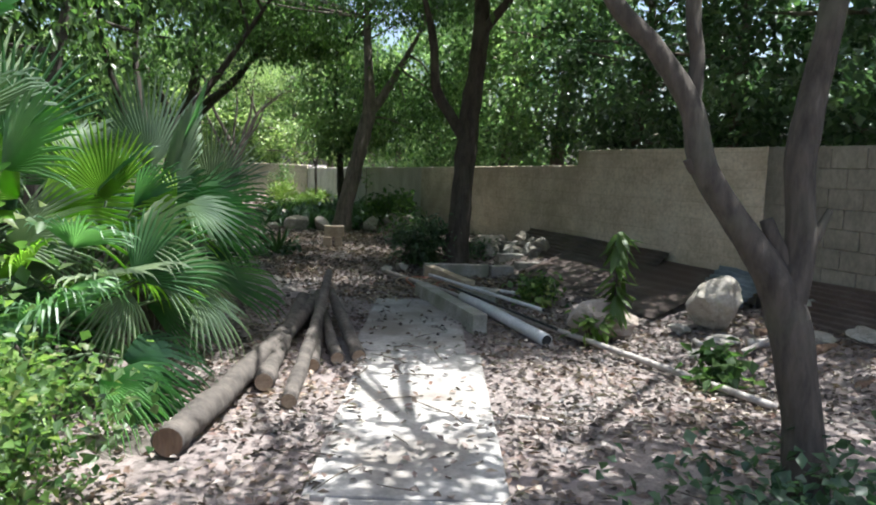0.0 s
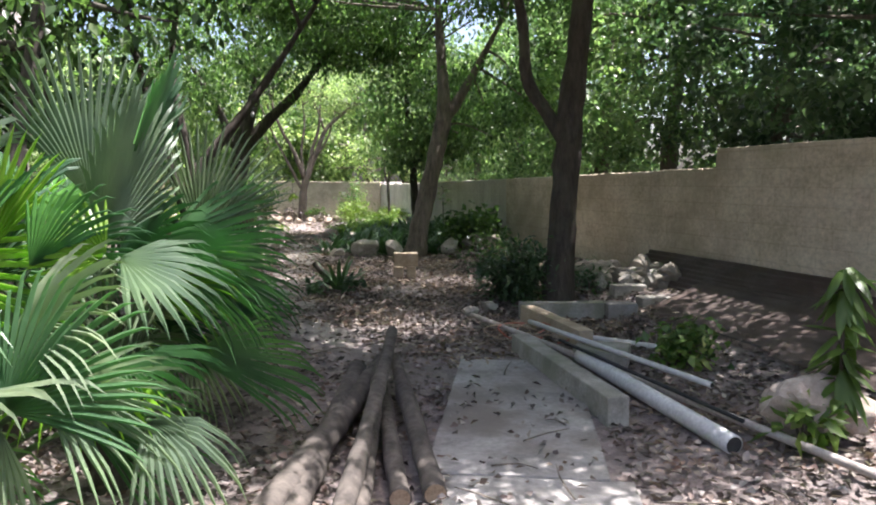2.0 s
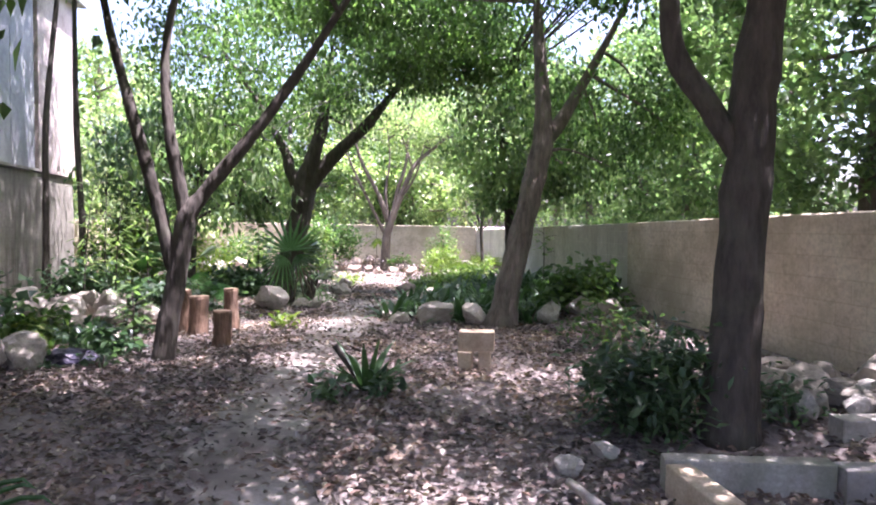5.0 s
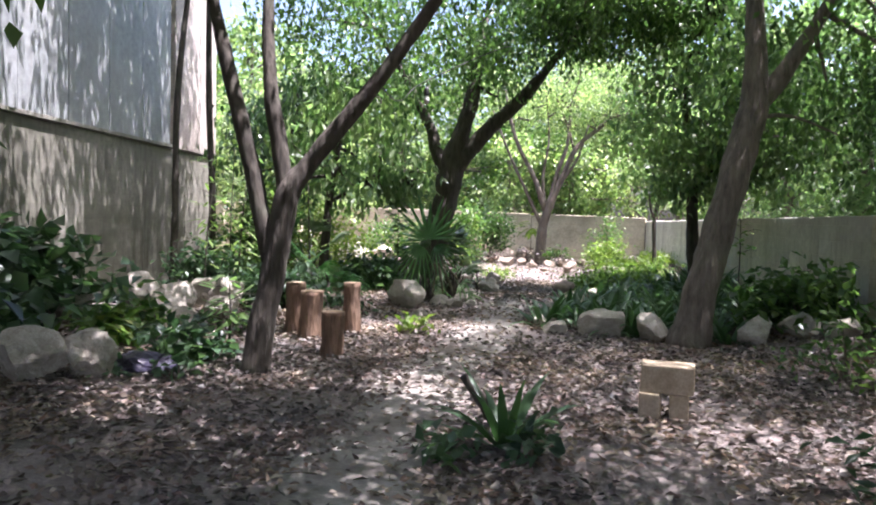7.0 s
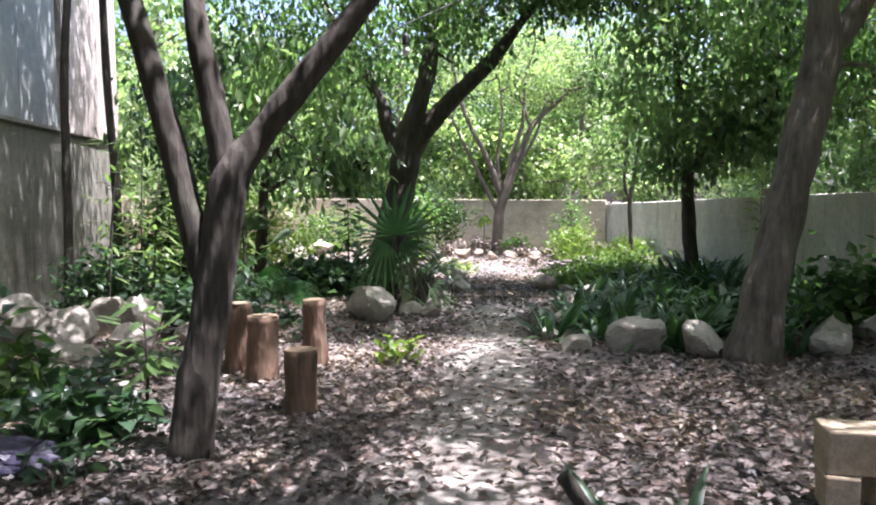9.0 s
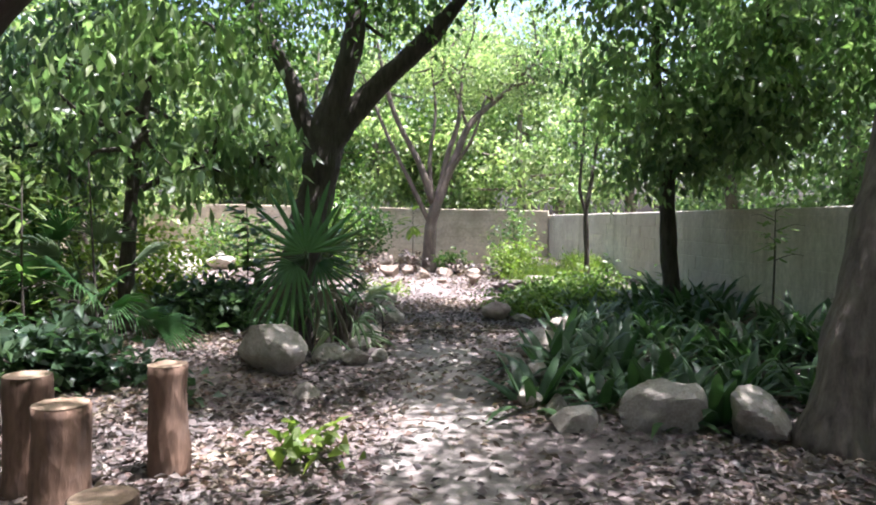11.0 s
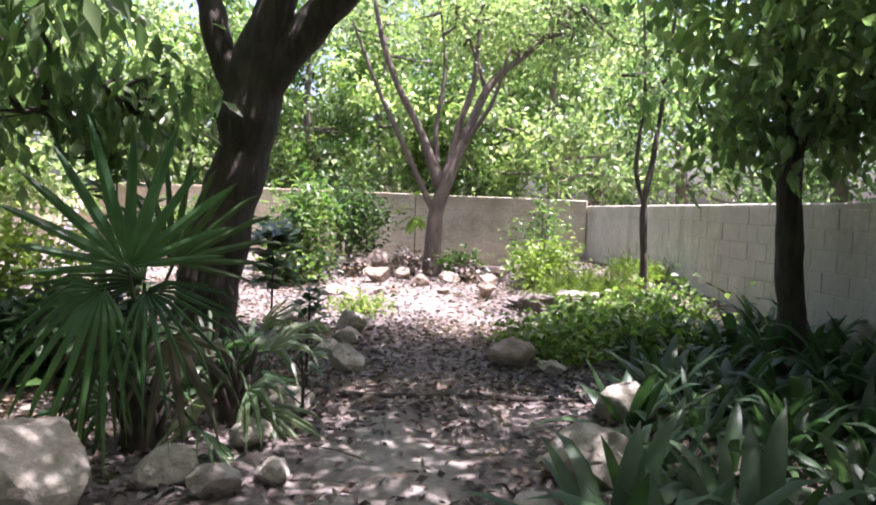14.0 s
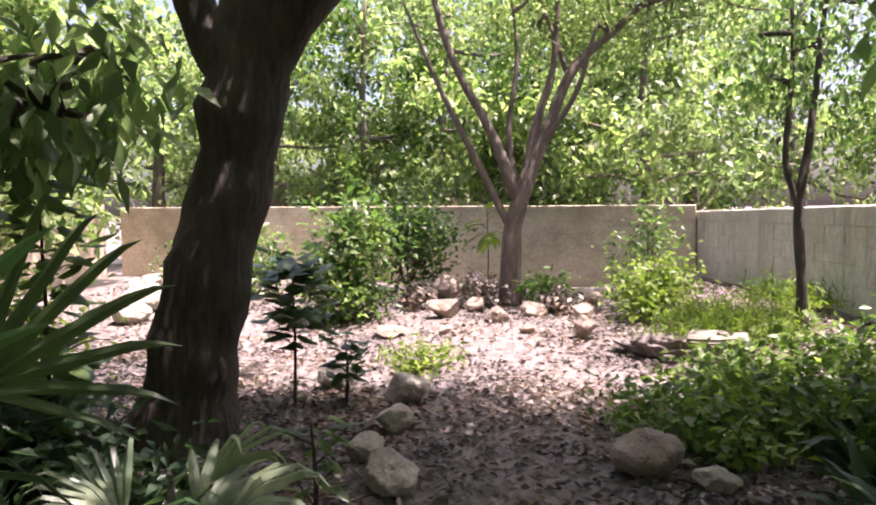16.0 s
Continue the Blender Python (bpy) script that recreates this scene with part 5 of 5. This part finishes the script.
# ---------------------------------------------------------------- logs, pipes, kerbs, sheets


def stick(name, label, category, a, b, r0, r1, mat, rough=0.08, bow=0.0, cut=None, group="", hollow=0.0, sides=12):
    root = thing(name, label, category, a, group=group)
    d = Vector(b) - Vector(a)
    g = Geo()
    tube(g, [(0, 0, 0, r0), (*(d * 0.33 + Vector((bow, 0, 0))), r0 * 0.67 + r1 * 0.33), (*(d * 0.7 + Vector((bow, 0, 0))), r0 * 0.33 + r1 * 0.67), (*d, r1)], sides, rough, seed=a[0] * 5, steps=7)
    part("shaft", g, mat, root)
    if cut or hollow:
        n = d.normalized()
        g = Geo()
        o = n * -0.004
        r = r0 * (hollow or 0.93)
        s = n.orthogonal().normalized()
        u = n.cross(s)
        g.add([o + (s * math.cos(k * 0.5236) + u * math.sin(k * 0.5236)) * r for k in range(12)] + [o + n * (0.0 if cut else 0.003)], [(k, (k + 1) % 12, 12) for k in range(12)])
        # without a cut face, a dark disc paints the hollow's shade
        part("cut_end" if cut else "bore_shade", g, cut or M_BORE_SHADE_ROD, root)
    return root


logs = "logs piled beside the path"
def palm_log(label, a, b, r0, r1, rings, seed):
    """Log ringed all along by the scars of old leaves."""
    rng = random.Random(seed)
    root = thing("log", label, "log", a, group=logs)
    d = Vector(b) - Vector(a)
    line = []
    for k in range(rings * 3 + 1):
        t = k / (rings * 3)
        p = d * t + Vector((0.03 * math.sin(t * 3.1) + rng.uniform(-0.004, 0.004), 0, 0))
        line.append((*p, (r0 + (r1 - r0) * t) * (1.07, 0.95, 0.98)[k % 3] * rng.uniform(0.97, 1.03)))
    g = Geo()
    tube(g, line, 16, 0.07, seed=seed, steps=1)
    part("shaft", g, M_LOG, root)
    n = d.normalized()
    side = n.orthogonal().normalized()
    up = n.cross(side)
    g = Geo()
    g.add([n * -0.005 + (side * math.cos(k * 0.3927) + up * math.sin(k * 0.3927)) * r0 * 0.95 for k in range(16)] + [n * -0.002], [(k, (k + 1) % 16, 16) for k in range(16)])
    part("cut_end", g, M_STUMP, root)


palm_log("long banded dark palm log lying beside the path", (-1.42, 3.85, -0.02), (-1.3, 8.2, 0.04), 0.088, 0.07, 38, 4)
stick("log", "thin grey log leaning on the pile", "log", (-0.95, 4.75, -0.06), (-1.2, 8.1, 0.32), 0.056, 0.044, M_LOG, 0.12, 0.02, M_CUT, logs)
stick("log", "short weathered log in the pile", "log", (-0.95, 5.65, -0.06), (-1.26, 7.9, 0.1), 0.058, 0.05, M_LOG, 0.12, 0.0, M_CUT, logs)
stick("log", "short weathered log in the pile", "log", (-0.62, 5.95, -0.055), (-1.13, 7.8, 0.16), 0.06, 0.05, M_LOG, 0.12, 0.0, M_CUT, logs)
stick("log", "short weathered log in the pile", "log", (-0.79, 5.9, -0.065), (-1.17, 7.5, 0.02), 0.056, 0.048, M_LOG, 0.12, 0.0, M_CUT, logs)
stick("log", "thick dark log at the bottom of the pile", "log", (-1.2, 5.1, -0.045), (-1.44, 7.9, 0.06), 0.07, 0.064, M_LOG, 0.14, 0.0, M_CUT, logs)
stick("log", "dark broken branch leaning beside a spiky plant", "log", (-2.95, 13.1, -0.06), (-3.22, 13.05, 0.3), 0.05, 0.035, M_BARK, 0.16)

for k, (a, b, rad) in enumerate([((3.05, 6.25, 0.02), (4.1, 6.75, 0.1), 0.06), ((2.9, 6.75, 0.0), (4.2, 6.45, 0.14), 0.045), ((3.1, 7.0, 0.05), (4.3, 7.25, 0.2), 0.05), ((2.75, 6.5, -0.03), (3.7, 7.2, 0.22), 0.025), ((3.3, 5.6, -0.05), (4.2, 6.2, 0.0), 0.03)]):
    stick("dead_branch", "reddish-brown dead branch heaped beside a boulder", "branch", a, b, rad, rad * 0.7, M_STUMP if k % 2 == 0 else M_POLE, 0.18, 0.05, M_CUT, "dead branches in a heap")
stick("pole", "long thin grey pole lying across kerb stones", "pole", (2.42, 5.06, -0.075), (-0.72, 10.5, 0.02), 0.028, 0.026, M_POLE, 0.03, 0.02)
stick("pipe", "fat white plastic pipe with an open dark end", "pipe", (1.05, 6.82, -0.06), (0.32, 8.75, 0.0), 0.062, 0.062, M_PIPE, 0.01, hollow=0.84)
stick("pipe", "thin white pipe lying on a kerb stone", "pipe", (1.12, 7.62, 0.08), (-0.1, 9.75, 0.1), 0.022, 0.022, M_PIPE, 0.01, hollow=0.8)
stick("rod", "thin dark metal rod lying beside pipes", "rod", (1.2, 7.15, -0.02), (0.15, 8.9, 0.1), 0.014, 0.014, M_BORE_SHADE_ROD, 0.01)
stick("pipe", "short pale pipe on rubble", "pipe", (1.35, 9.3, -0.07), (0.45, 9.75, -0.05), 0.03, 0.03, M_PIPE, 0.02, hollow=0.8)
stick("rod", "thin dark rod lying before a rusty sheet", "rod", (1.95, 9.2, 0.0), (1.4, 10.6, 0.0), 0.014, 0.014, M_BORE_SHADE_ROD, 0.02)
stick("stick", "long thin fallen branch lying across the path", "stick", (-6.75, 20.55, -0.01), (-4.5, 21.28, -0.02), 0.028, 0.018, M_BARK, 0.2, 0.02)
stick("stick", "pale broken branch on leaf litter", "stick", (2.5, 7.0, -0.05), (2.62, 6.3, -0.09), 0.03, 0.02, M_POLE, 0.2)
stick("stick", "pale dry branch on leaf litter", "stick", (0.5, 4.75, -0.1), (0.95, 4.65, -0.1), 0.012, 0.008, M_POLE, 0.2)
stick("stick", "bent dry branch leaning by the bed", "stick", (-4.3, 20.2, 0.0), (-3.75, 20.7, 0.3), 0.02, 0.012, M_STALK, 0.2)
for k, (x, y, a) in enumerate([(-3.3, 25.9, 20), (-3.5, 26.4, 80), (-3.1, 25.3, 50)]):
    z = ground_z(x, y)
    stick("stick", "dry twig fallen against the wall", "stick", (x, y, z), (x - 0.5 * math.cos(a), y + 0.5 * math.sin(a), z + 0.25), 0.012, 0.006, M_BARK_PALE, 0.2, group="fallen twigs")


def slab_stone(name, label, a, b, width, z0, z1, mat, group="", category="kerb stone", seed=0):
    """Straight cast stone from a to b."""
    d = Vector((b[0] - a[0], b[1] - a[1], 0))
    ob = part(name, box(Geo(), (0, -width / 2, z0), (d.length, width / 2, z1), 0.012, 0.006, 4, seed + a[0]), mat, smooth=False)
    ob.matrix_basis = pose(a[0], a[1], 0, 0, 0, math.degrees(math.atan2(d.y, d.x)))
    return tagged(ob, label, category, group)


kerbs = "old kerb stones"
slab_stone("kerb_stone", "grey weathered concrete kerb stone", (-0.2, 9.3), (0.45, 7.3), 0.16, -0.2, 0.07, M_CONCRETE, kerbs, seed=1)
slab_stone("kerb_stone", "brownish weathered concrete kerb stone", (-0.12, 10.75), (0.42, 9.35), 0.15, -0.2, 0.1, M_BLOCK, kerbs, seed=2)
slab_stone("kerb_stone", "grey chipped concrete kerb stone", (-0.2, 10.85), (0.76, 11.0), 0.15, -0.2, 0.11, M_CONCRETE, kerbs, seed=3)
slab_stone("concrete_block", "pale chipped concrete block", (0.78, 10.95), (1.12, 11.02), 0.2, -0.2, 0.1, M_SLAB, category="block", seed=4)
slab_stone("concrete_block", "grey concrete block beside a rusty sheet", (1.2, 11.25), (1.75, 11.4), 0.2, -0.15, 0.13, M_CONCRETE, category="block", seed=5)
slab_stone("concrete_block", "grey concrete block in rubble", (0.95, 11.75), (1.35, 11.85), 0.2, -0.15, 0.2, M_CONCRETE, category="block", seed=6)
slab_stone("concrete_block", "flat grey broken slab leaning on kerb stones", (0.3, 9.0), (0.75, 8.9), 0.4, -0.15, 0.05, M_CONCRETE, category="block", seed=7)

# seat of three loose blocks
blocks = "blocks stacked as a seat"
gz = ground_z(-2.0, 13.9)
slab_stone("concrete_block", "tan hollow concrete block standing on the ground", (-2.17, 13.9), (-2.02, 13.92), 0.2, gz - 0.02, gz + 0.2, M_BLOCK, blocks, "block", 8)
slab_stone("concrete_block", "tan hollow concrete block standing on the ground", (-1.96, 13.95), (-1.83, 13.97), 0.2, gz - 0.02, gz + 0.2, M_BLOCK, blocks, "block", 9)
slab_stone("concrete_block", "tan concrete block laid across two others", (-2.17, 13.92), (-1.8, 13.98), 0.22, gz + 0.203, gz + 0.41, M_BLOCK, blocks, "block", 10)


def corrugated(label, corner, along_v, up_v, mat, seed=0, waves=9, rise=0.014):
    """Thin wavy sheet spanned by two vectors."""
    a, u = Vector(along_v), Vector(up_v)
    n = a.cross(u).normalized()
    nu, nw = 14, waves * 6
    verts, faces = [], []
    for i in range(nu + 1):
        for j in range(nw + 1):
            s, t = i / nu, j / nw
            verts.append(a * s + u * t + n * (rise * math.sin(t * waves * 2 * math.pi) + 0.03 * noise.noise((s * 3, t * 3, seed))))
    for i in range(nu):
        for j in range(nw):
            p = i * (nw + 1) + j
            faces.append((p, p + 1, p + nw + 2, p + nw + 1))
    k = len(verts)
    verts += [v + n * 0.004 for v in verts]
    faces += [tuple(q + k for q in reversed(f)) for f in faces]
    ob = part("corrugated_sheet", Geo().add(verts, faces), mat)
    ob.matrix_basis = pose(*corner)
    return tagged(ob, label, "metal sheet", "old roofing sheets")


up_wall = along(0, 0) - along(0, -1.0)
def lean(s0, s1, foot, height, z0, label, mat, seed, rise=0.014):
    lo, hi = along(s0, -foot), along(s1, -foot)
    corrugated(label, (lo.x, lo.y, z0), hi - lo, (up_wall.x * (foot - 0.05), up_wall.y * (foot - 0.05), height), mat, seed, rise=rise)


lean(-3.6, -0.3, 1.22, 0.46, -0.03, "dark rusty shallow-ribbed sheet leaning on the wall", M_SHEET, 1, 0.004)
lean(-2.4, 1.3, 0.6, 0.42, 0.12, "dark brown corrugated sheet leaning on the wall", M_SHEET, 2)
lean(-4.1, -3.3, 0.62, 0.42, 0.08, "bluish zinc corrugated sheet leaning on the wall", M_SHEET_GREY, 3)
lean(-6.4, -4.3, 0.45, 0.4, 0.12, "dark corrugated sheet leaning on the wall", M_SHEET, 4)

# sack with a young plant
rock("pale cloth sack of soil slumped on leaf litter", (1.62, 7.12), (0.62, 0.5, 0.44), 150, M_BAG, name="soil_sack", category="sack", rough=0.3, sink=0.05)
pot_plant = sapling("upright young plant with long drooping bright green leaves in a sack", (1.72, 7.05), 1.05, M_GRASS, 0.26, 0.045, 21, 0.07, 70, "potted_plant", start=0.35, tilt=(-2.0, 0.1))
bush("bush", "spreading pale-leaved plant growing from a sack", (1.5, 6.95), (0.14, 0.14, 0.12), M_GRASS, 6, 12, 0.13, 0.04, 0.07, 151, stems=5, lift=1.0)


def stump(label, at, r, h, seed, lean_x=0.0):
    root = thing("stump", label, "stump", (at[0], at[1], ground_z(*at) - 0.02), group="log stumps")
    g = Geo()
    tube(g, [(0, 0, 0, r * 1.1), (lean_x * 0.5, 0, h * 0.5, r), (lean_x, 0, h, r * 0.98)], 18, 0.07, seed=seed)
    part("trunk", g, M_STUMP, root)
    g = Geo()
    g.add([(lean_x + math.cos(k * 0.349) * r * 0.95, math.sin(k * 0.349) * r * 0.95, h + 0.004) for k in range(18)] + [(lean_x, 0, h + 0.008)], [(k, (k + 1) % 18, 18) for k in range(18)])
    part("cut_end", g, M_CUT, root)


stump("upright sawn reddish-brown log stump", (-5.36, 14.52), 0.118, 0.46, 1)
stump("taller upright sawn brown log stump", (-6.05, 15.9), 0.11, 0.62, 2)
stump("rough-barked upright log stump", (-6.15, 15.2), 0.13, 0.56, 3, 0.02)
stump("dark upright log stump", (-6.55, 15.45), 0.12, 0.62, 4)

# low ruined stone pedestal on the bank
ruin = thing("stone_pedestal", "low mossy stone pedestal with a flat cap slab", "pedestal", (-5.02, 24.75, ground_z(-5.02, 24.75)))
g = Geo()
tube(g, [(0, 0, -0.05, 0.2), (0, 0, 0.15, 0.18), (0, 0, 0.29, 0.19)], 16, 0.1)
part("base", g, M_CONCRETE, ruin)
# cap takes the darker block colour in place of partial shade
part("cap", box(Geo(), (-0.24, -0.18, 0.29), (0.24, 0.18, 0.36), 0.02, 0.02, 4, 3), M_RAWBLOCK, ruin)
rock("earthy mound of dug soil on the bank", (-5.4, 25.35), (0.9, 0.8, 0.34), 160, M_GROUND, name="soil_mound", category="mound", rough=0.7, sink=0.35)

# coils of reddish wire and hose by the kerb
for k in range(5):
    root = thing("wire_coil", "loose loop of reddish wire beside kerb stones" if k % 2 else "loose loop of tan hose beside kerb stones", "wire", (-0.25 + 0.09 * k, 9.75 + 0.12 * (k % 3), 0), 40 * k, group="loose wire loops")
    g = Geo()
    tube(g, [(math.cos(j * 0.7 + k) * (0.28 + 0.02 * k) * (1 + 0.1 * math.sin(j * 1.7)), math.sin(j * 0.7 + k) * 0.2, -0.06 + 0.09 * abs(math.sin(j * 0.5 + k)), 0.008) for j in range(9)], 6, 0.02, steps=5)
    part("wire", g, M_WIRE if k % 2 else M_HOSE, root)

# string light between trees
light_string = thing("string_light", "black festoon cable with one hanging unlit bulb", "lamp", (-4.65, 14.1, 2.6))
g = Geo()
tube(g, [(0, 0, 0, 0.008), (-0.45, 1.2, 0.02, 0.008), (-0.6, 2.1, 0.4, 0.008), (-0.5, 4.5, 1.3, 0.008), (-2.5, 8.0, 1.6, 0.008)], 6, 0.02)
part("cable", g, M_CABLE, light_string)
g = Geo()
tube(g, [(-0.6, 2.1, 0.4, 0.006), (-0.6, 2.1, 0.33, 0.008), (-0.6, 2.1, 0.3, 0.03), (-0.6, 2.1, 0.22, 0.034)], 10, 0.0)
socket = part("socket", g, M_CABLE, light_string)
g = Geo()
tube(g, [(-0.6, 2.1, 0.22, 0.02), (-0.6, 2.1, 0.17, 0.034), (-0.6, 2.1, 0.13, 0.02), (-0.6, 2.1, 0.115, 0.004)], 10, 0.0)
part("bulb", g, M_PIPE, socket)

# ---------------------------------------------------------------- leaf litter


TRAIL_Y, TRAIL_X = [6.0, 8.8, 10.6, 13.6, 18.0, 22.0, 26.0], [-0.2, -1.45, -2.9, -3.9, -4.95, -6.2, -7.2]


def worn_trail():
    g = Geo()
    rows = 90
    for i in range(rows + 1):
        y = 9.2 + 11.6 * i / rows
        mid = float(np.interp(y, TRAIL_Y, TRAIL_X))
        half = 0.42 * min(1.0, i / 6, (rows - i) / 8) + 0.02
        for k in range(7):
            u = -1 + k / 3
            x = mid + u * half * (1 + 0.35 * noise.noise((y * 1.6, u * 2, 4)))
            g.v.append((x, y, ground_z(x, y) + 0.012 * (1 - abs(u) ** 4) - 0.002))
    g.f = [(i * 7 + k, i * 7 + k + 1, (i + 1) * 7 + k + 1, (i + 1) * 7 + k) for i in range(rows) for k in range(6)]
    return tagged(part("path", g, M_TRAIL), "pale trodden dusty trail through leaf litter", "path", kind="structure")


worn_trail()


def litter(name, label, count, seed, dry, length, width):
    rng = np.random.default_rng(seed)
    pts = []
    while len(pts) < count:
        y = rng.uniform(1.5, 29.5) if rng.random() < 0.75 else rng.uniform(9.5, 24)
        x = rng.uniform(left_x(y) + 1.0, wall_x(y) - 0.1)
        trail = float(np.interp(y, TRAIL_Y, TRAIL_X))
        off = abs(x - trail)
        if off > 4.5 and rng.random() < 0.6:
            continue
        if y < 8.9 and -0.55 < x < 0.38 and rng.random() < 0.87:
            continue
        if off < 0.5 and 8.9 < y < 20.5 and rng.random() < 0.85 - off:
            continue
        if y > 24.6 and -9.5 < x < -5.8 and rng.random() < 0.4:
            continue
        if noise.noise((x * 0.9, y * 0.9, 7)) < rng.uniform(-0.7, 0.2):
            continue
        z = -0.083 if (y < 8.9 and -0.6 < x < 0.38) else ground_z(x, y)
        pts.append((x, y, z + rng.uniform(0.006, 0.03)))
    ob = part(name, leaf_cloud(name, pts, dry, length, width, 0.0, seed, 0.28), dry)
    return tagged(ob, label, "leaf litter", kind="stuff")


litter("leaf_litter", "dry brown and grey fallen leaves covering the soil", 110000, 5, M_DRY, 0.068, 0.019)


def twig_litter(count, seed):
    rng = random.Random(seed)
    g = Geo()
    for _ in range(count):
        y = rng.uniform(2.0, 28.0)
        x = float(np.interp(y, TRAIL_Y, TRAIL_X)) + rng.gauss(0, 2.2)
        if x > wall_x(y) - 0.2 or x < left_x(y) + 0.5:
            continue
        a, n = rng.uniform(0, 6.28), rng.uniform(0.1, 0.45)
        z = max(ground_z(x, y), -0.083 if y < 8.9 and abs(x) < 0.6 else -1) + 0.012
        dx, dy = math.cos(a) * n, math.sin(a) * n
        tube(g, [(x, y, z, 0.006), (x + dx * 0.5 + rng.uniform(-0.03, 0.03), y + dy * 0.5, z + rng.uniform(0, 0.03), 0.005), (x + dx, y + dy, z + rng.uniform(0, 0.03), 0.002)], 5, 0.1, steps=2)
    return tagged(part("twig_litter", g, M_BARK_GREY), "small dry twigs scattered on leaf litter", "twigs", kind="stuff")


twig_litter(420, 3)

# ---------------------------------------------------------------- blocks of the boundary wall

block_meshes = []
for k in range(4):
    block_meshes.append(box(Geo(), (0.0, 0, 0), (0.03, 0.388, 0.187), 0.004, 0.003, 1, k * 7).mesh("block", M_WALLBLOCK, False))
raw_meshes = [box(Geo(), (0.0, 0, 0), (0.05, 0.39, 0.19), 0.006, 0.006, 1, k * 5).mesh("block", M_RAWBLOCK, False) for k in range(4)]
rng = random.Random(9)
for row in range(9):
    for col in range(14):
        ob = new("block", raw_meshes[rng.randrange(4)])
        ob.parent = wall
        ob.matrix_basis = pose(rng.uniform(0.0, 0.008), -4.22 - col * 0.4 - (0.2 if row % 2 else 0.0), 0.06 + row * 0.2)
for row in range(8):
    for col in range(35):
        s = 7.02 + col * 0.4 + (0.2 if row % 2 else 0.0)
        z = 0.02 + row * 0.2
        top = 1.54 - 0.0128 * (s + 0.2 - 7)
        if s > 20.6 or z + 0.05 > top:
            continue
        ob = new("block", block_meshes[rng.randrange(4)])
        ob.parent = wall
        ob.matrix_basis = pose(rng.uniform(-0.003, 0.003), s, z) @ Matrix.Diagonal((1, 1, min(1.0, (top - z - 0.01) / 0.192), 1))
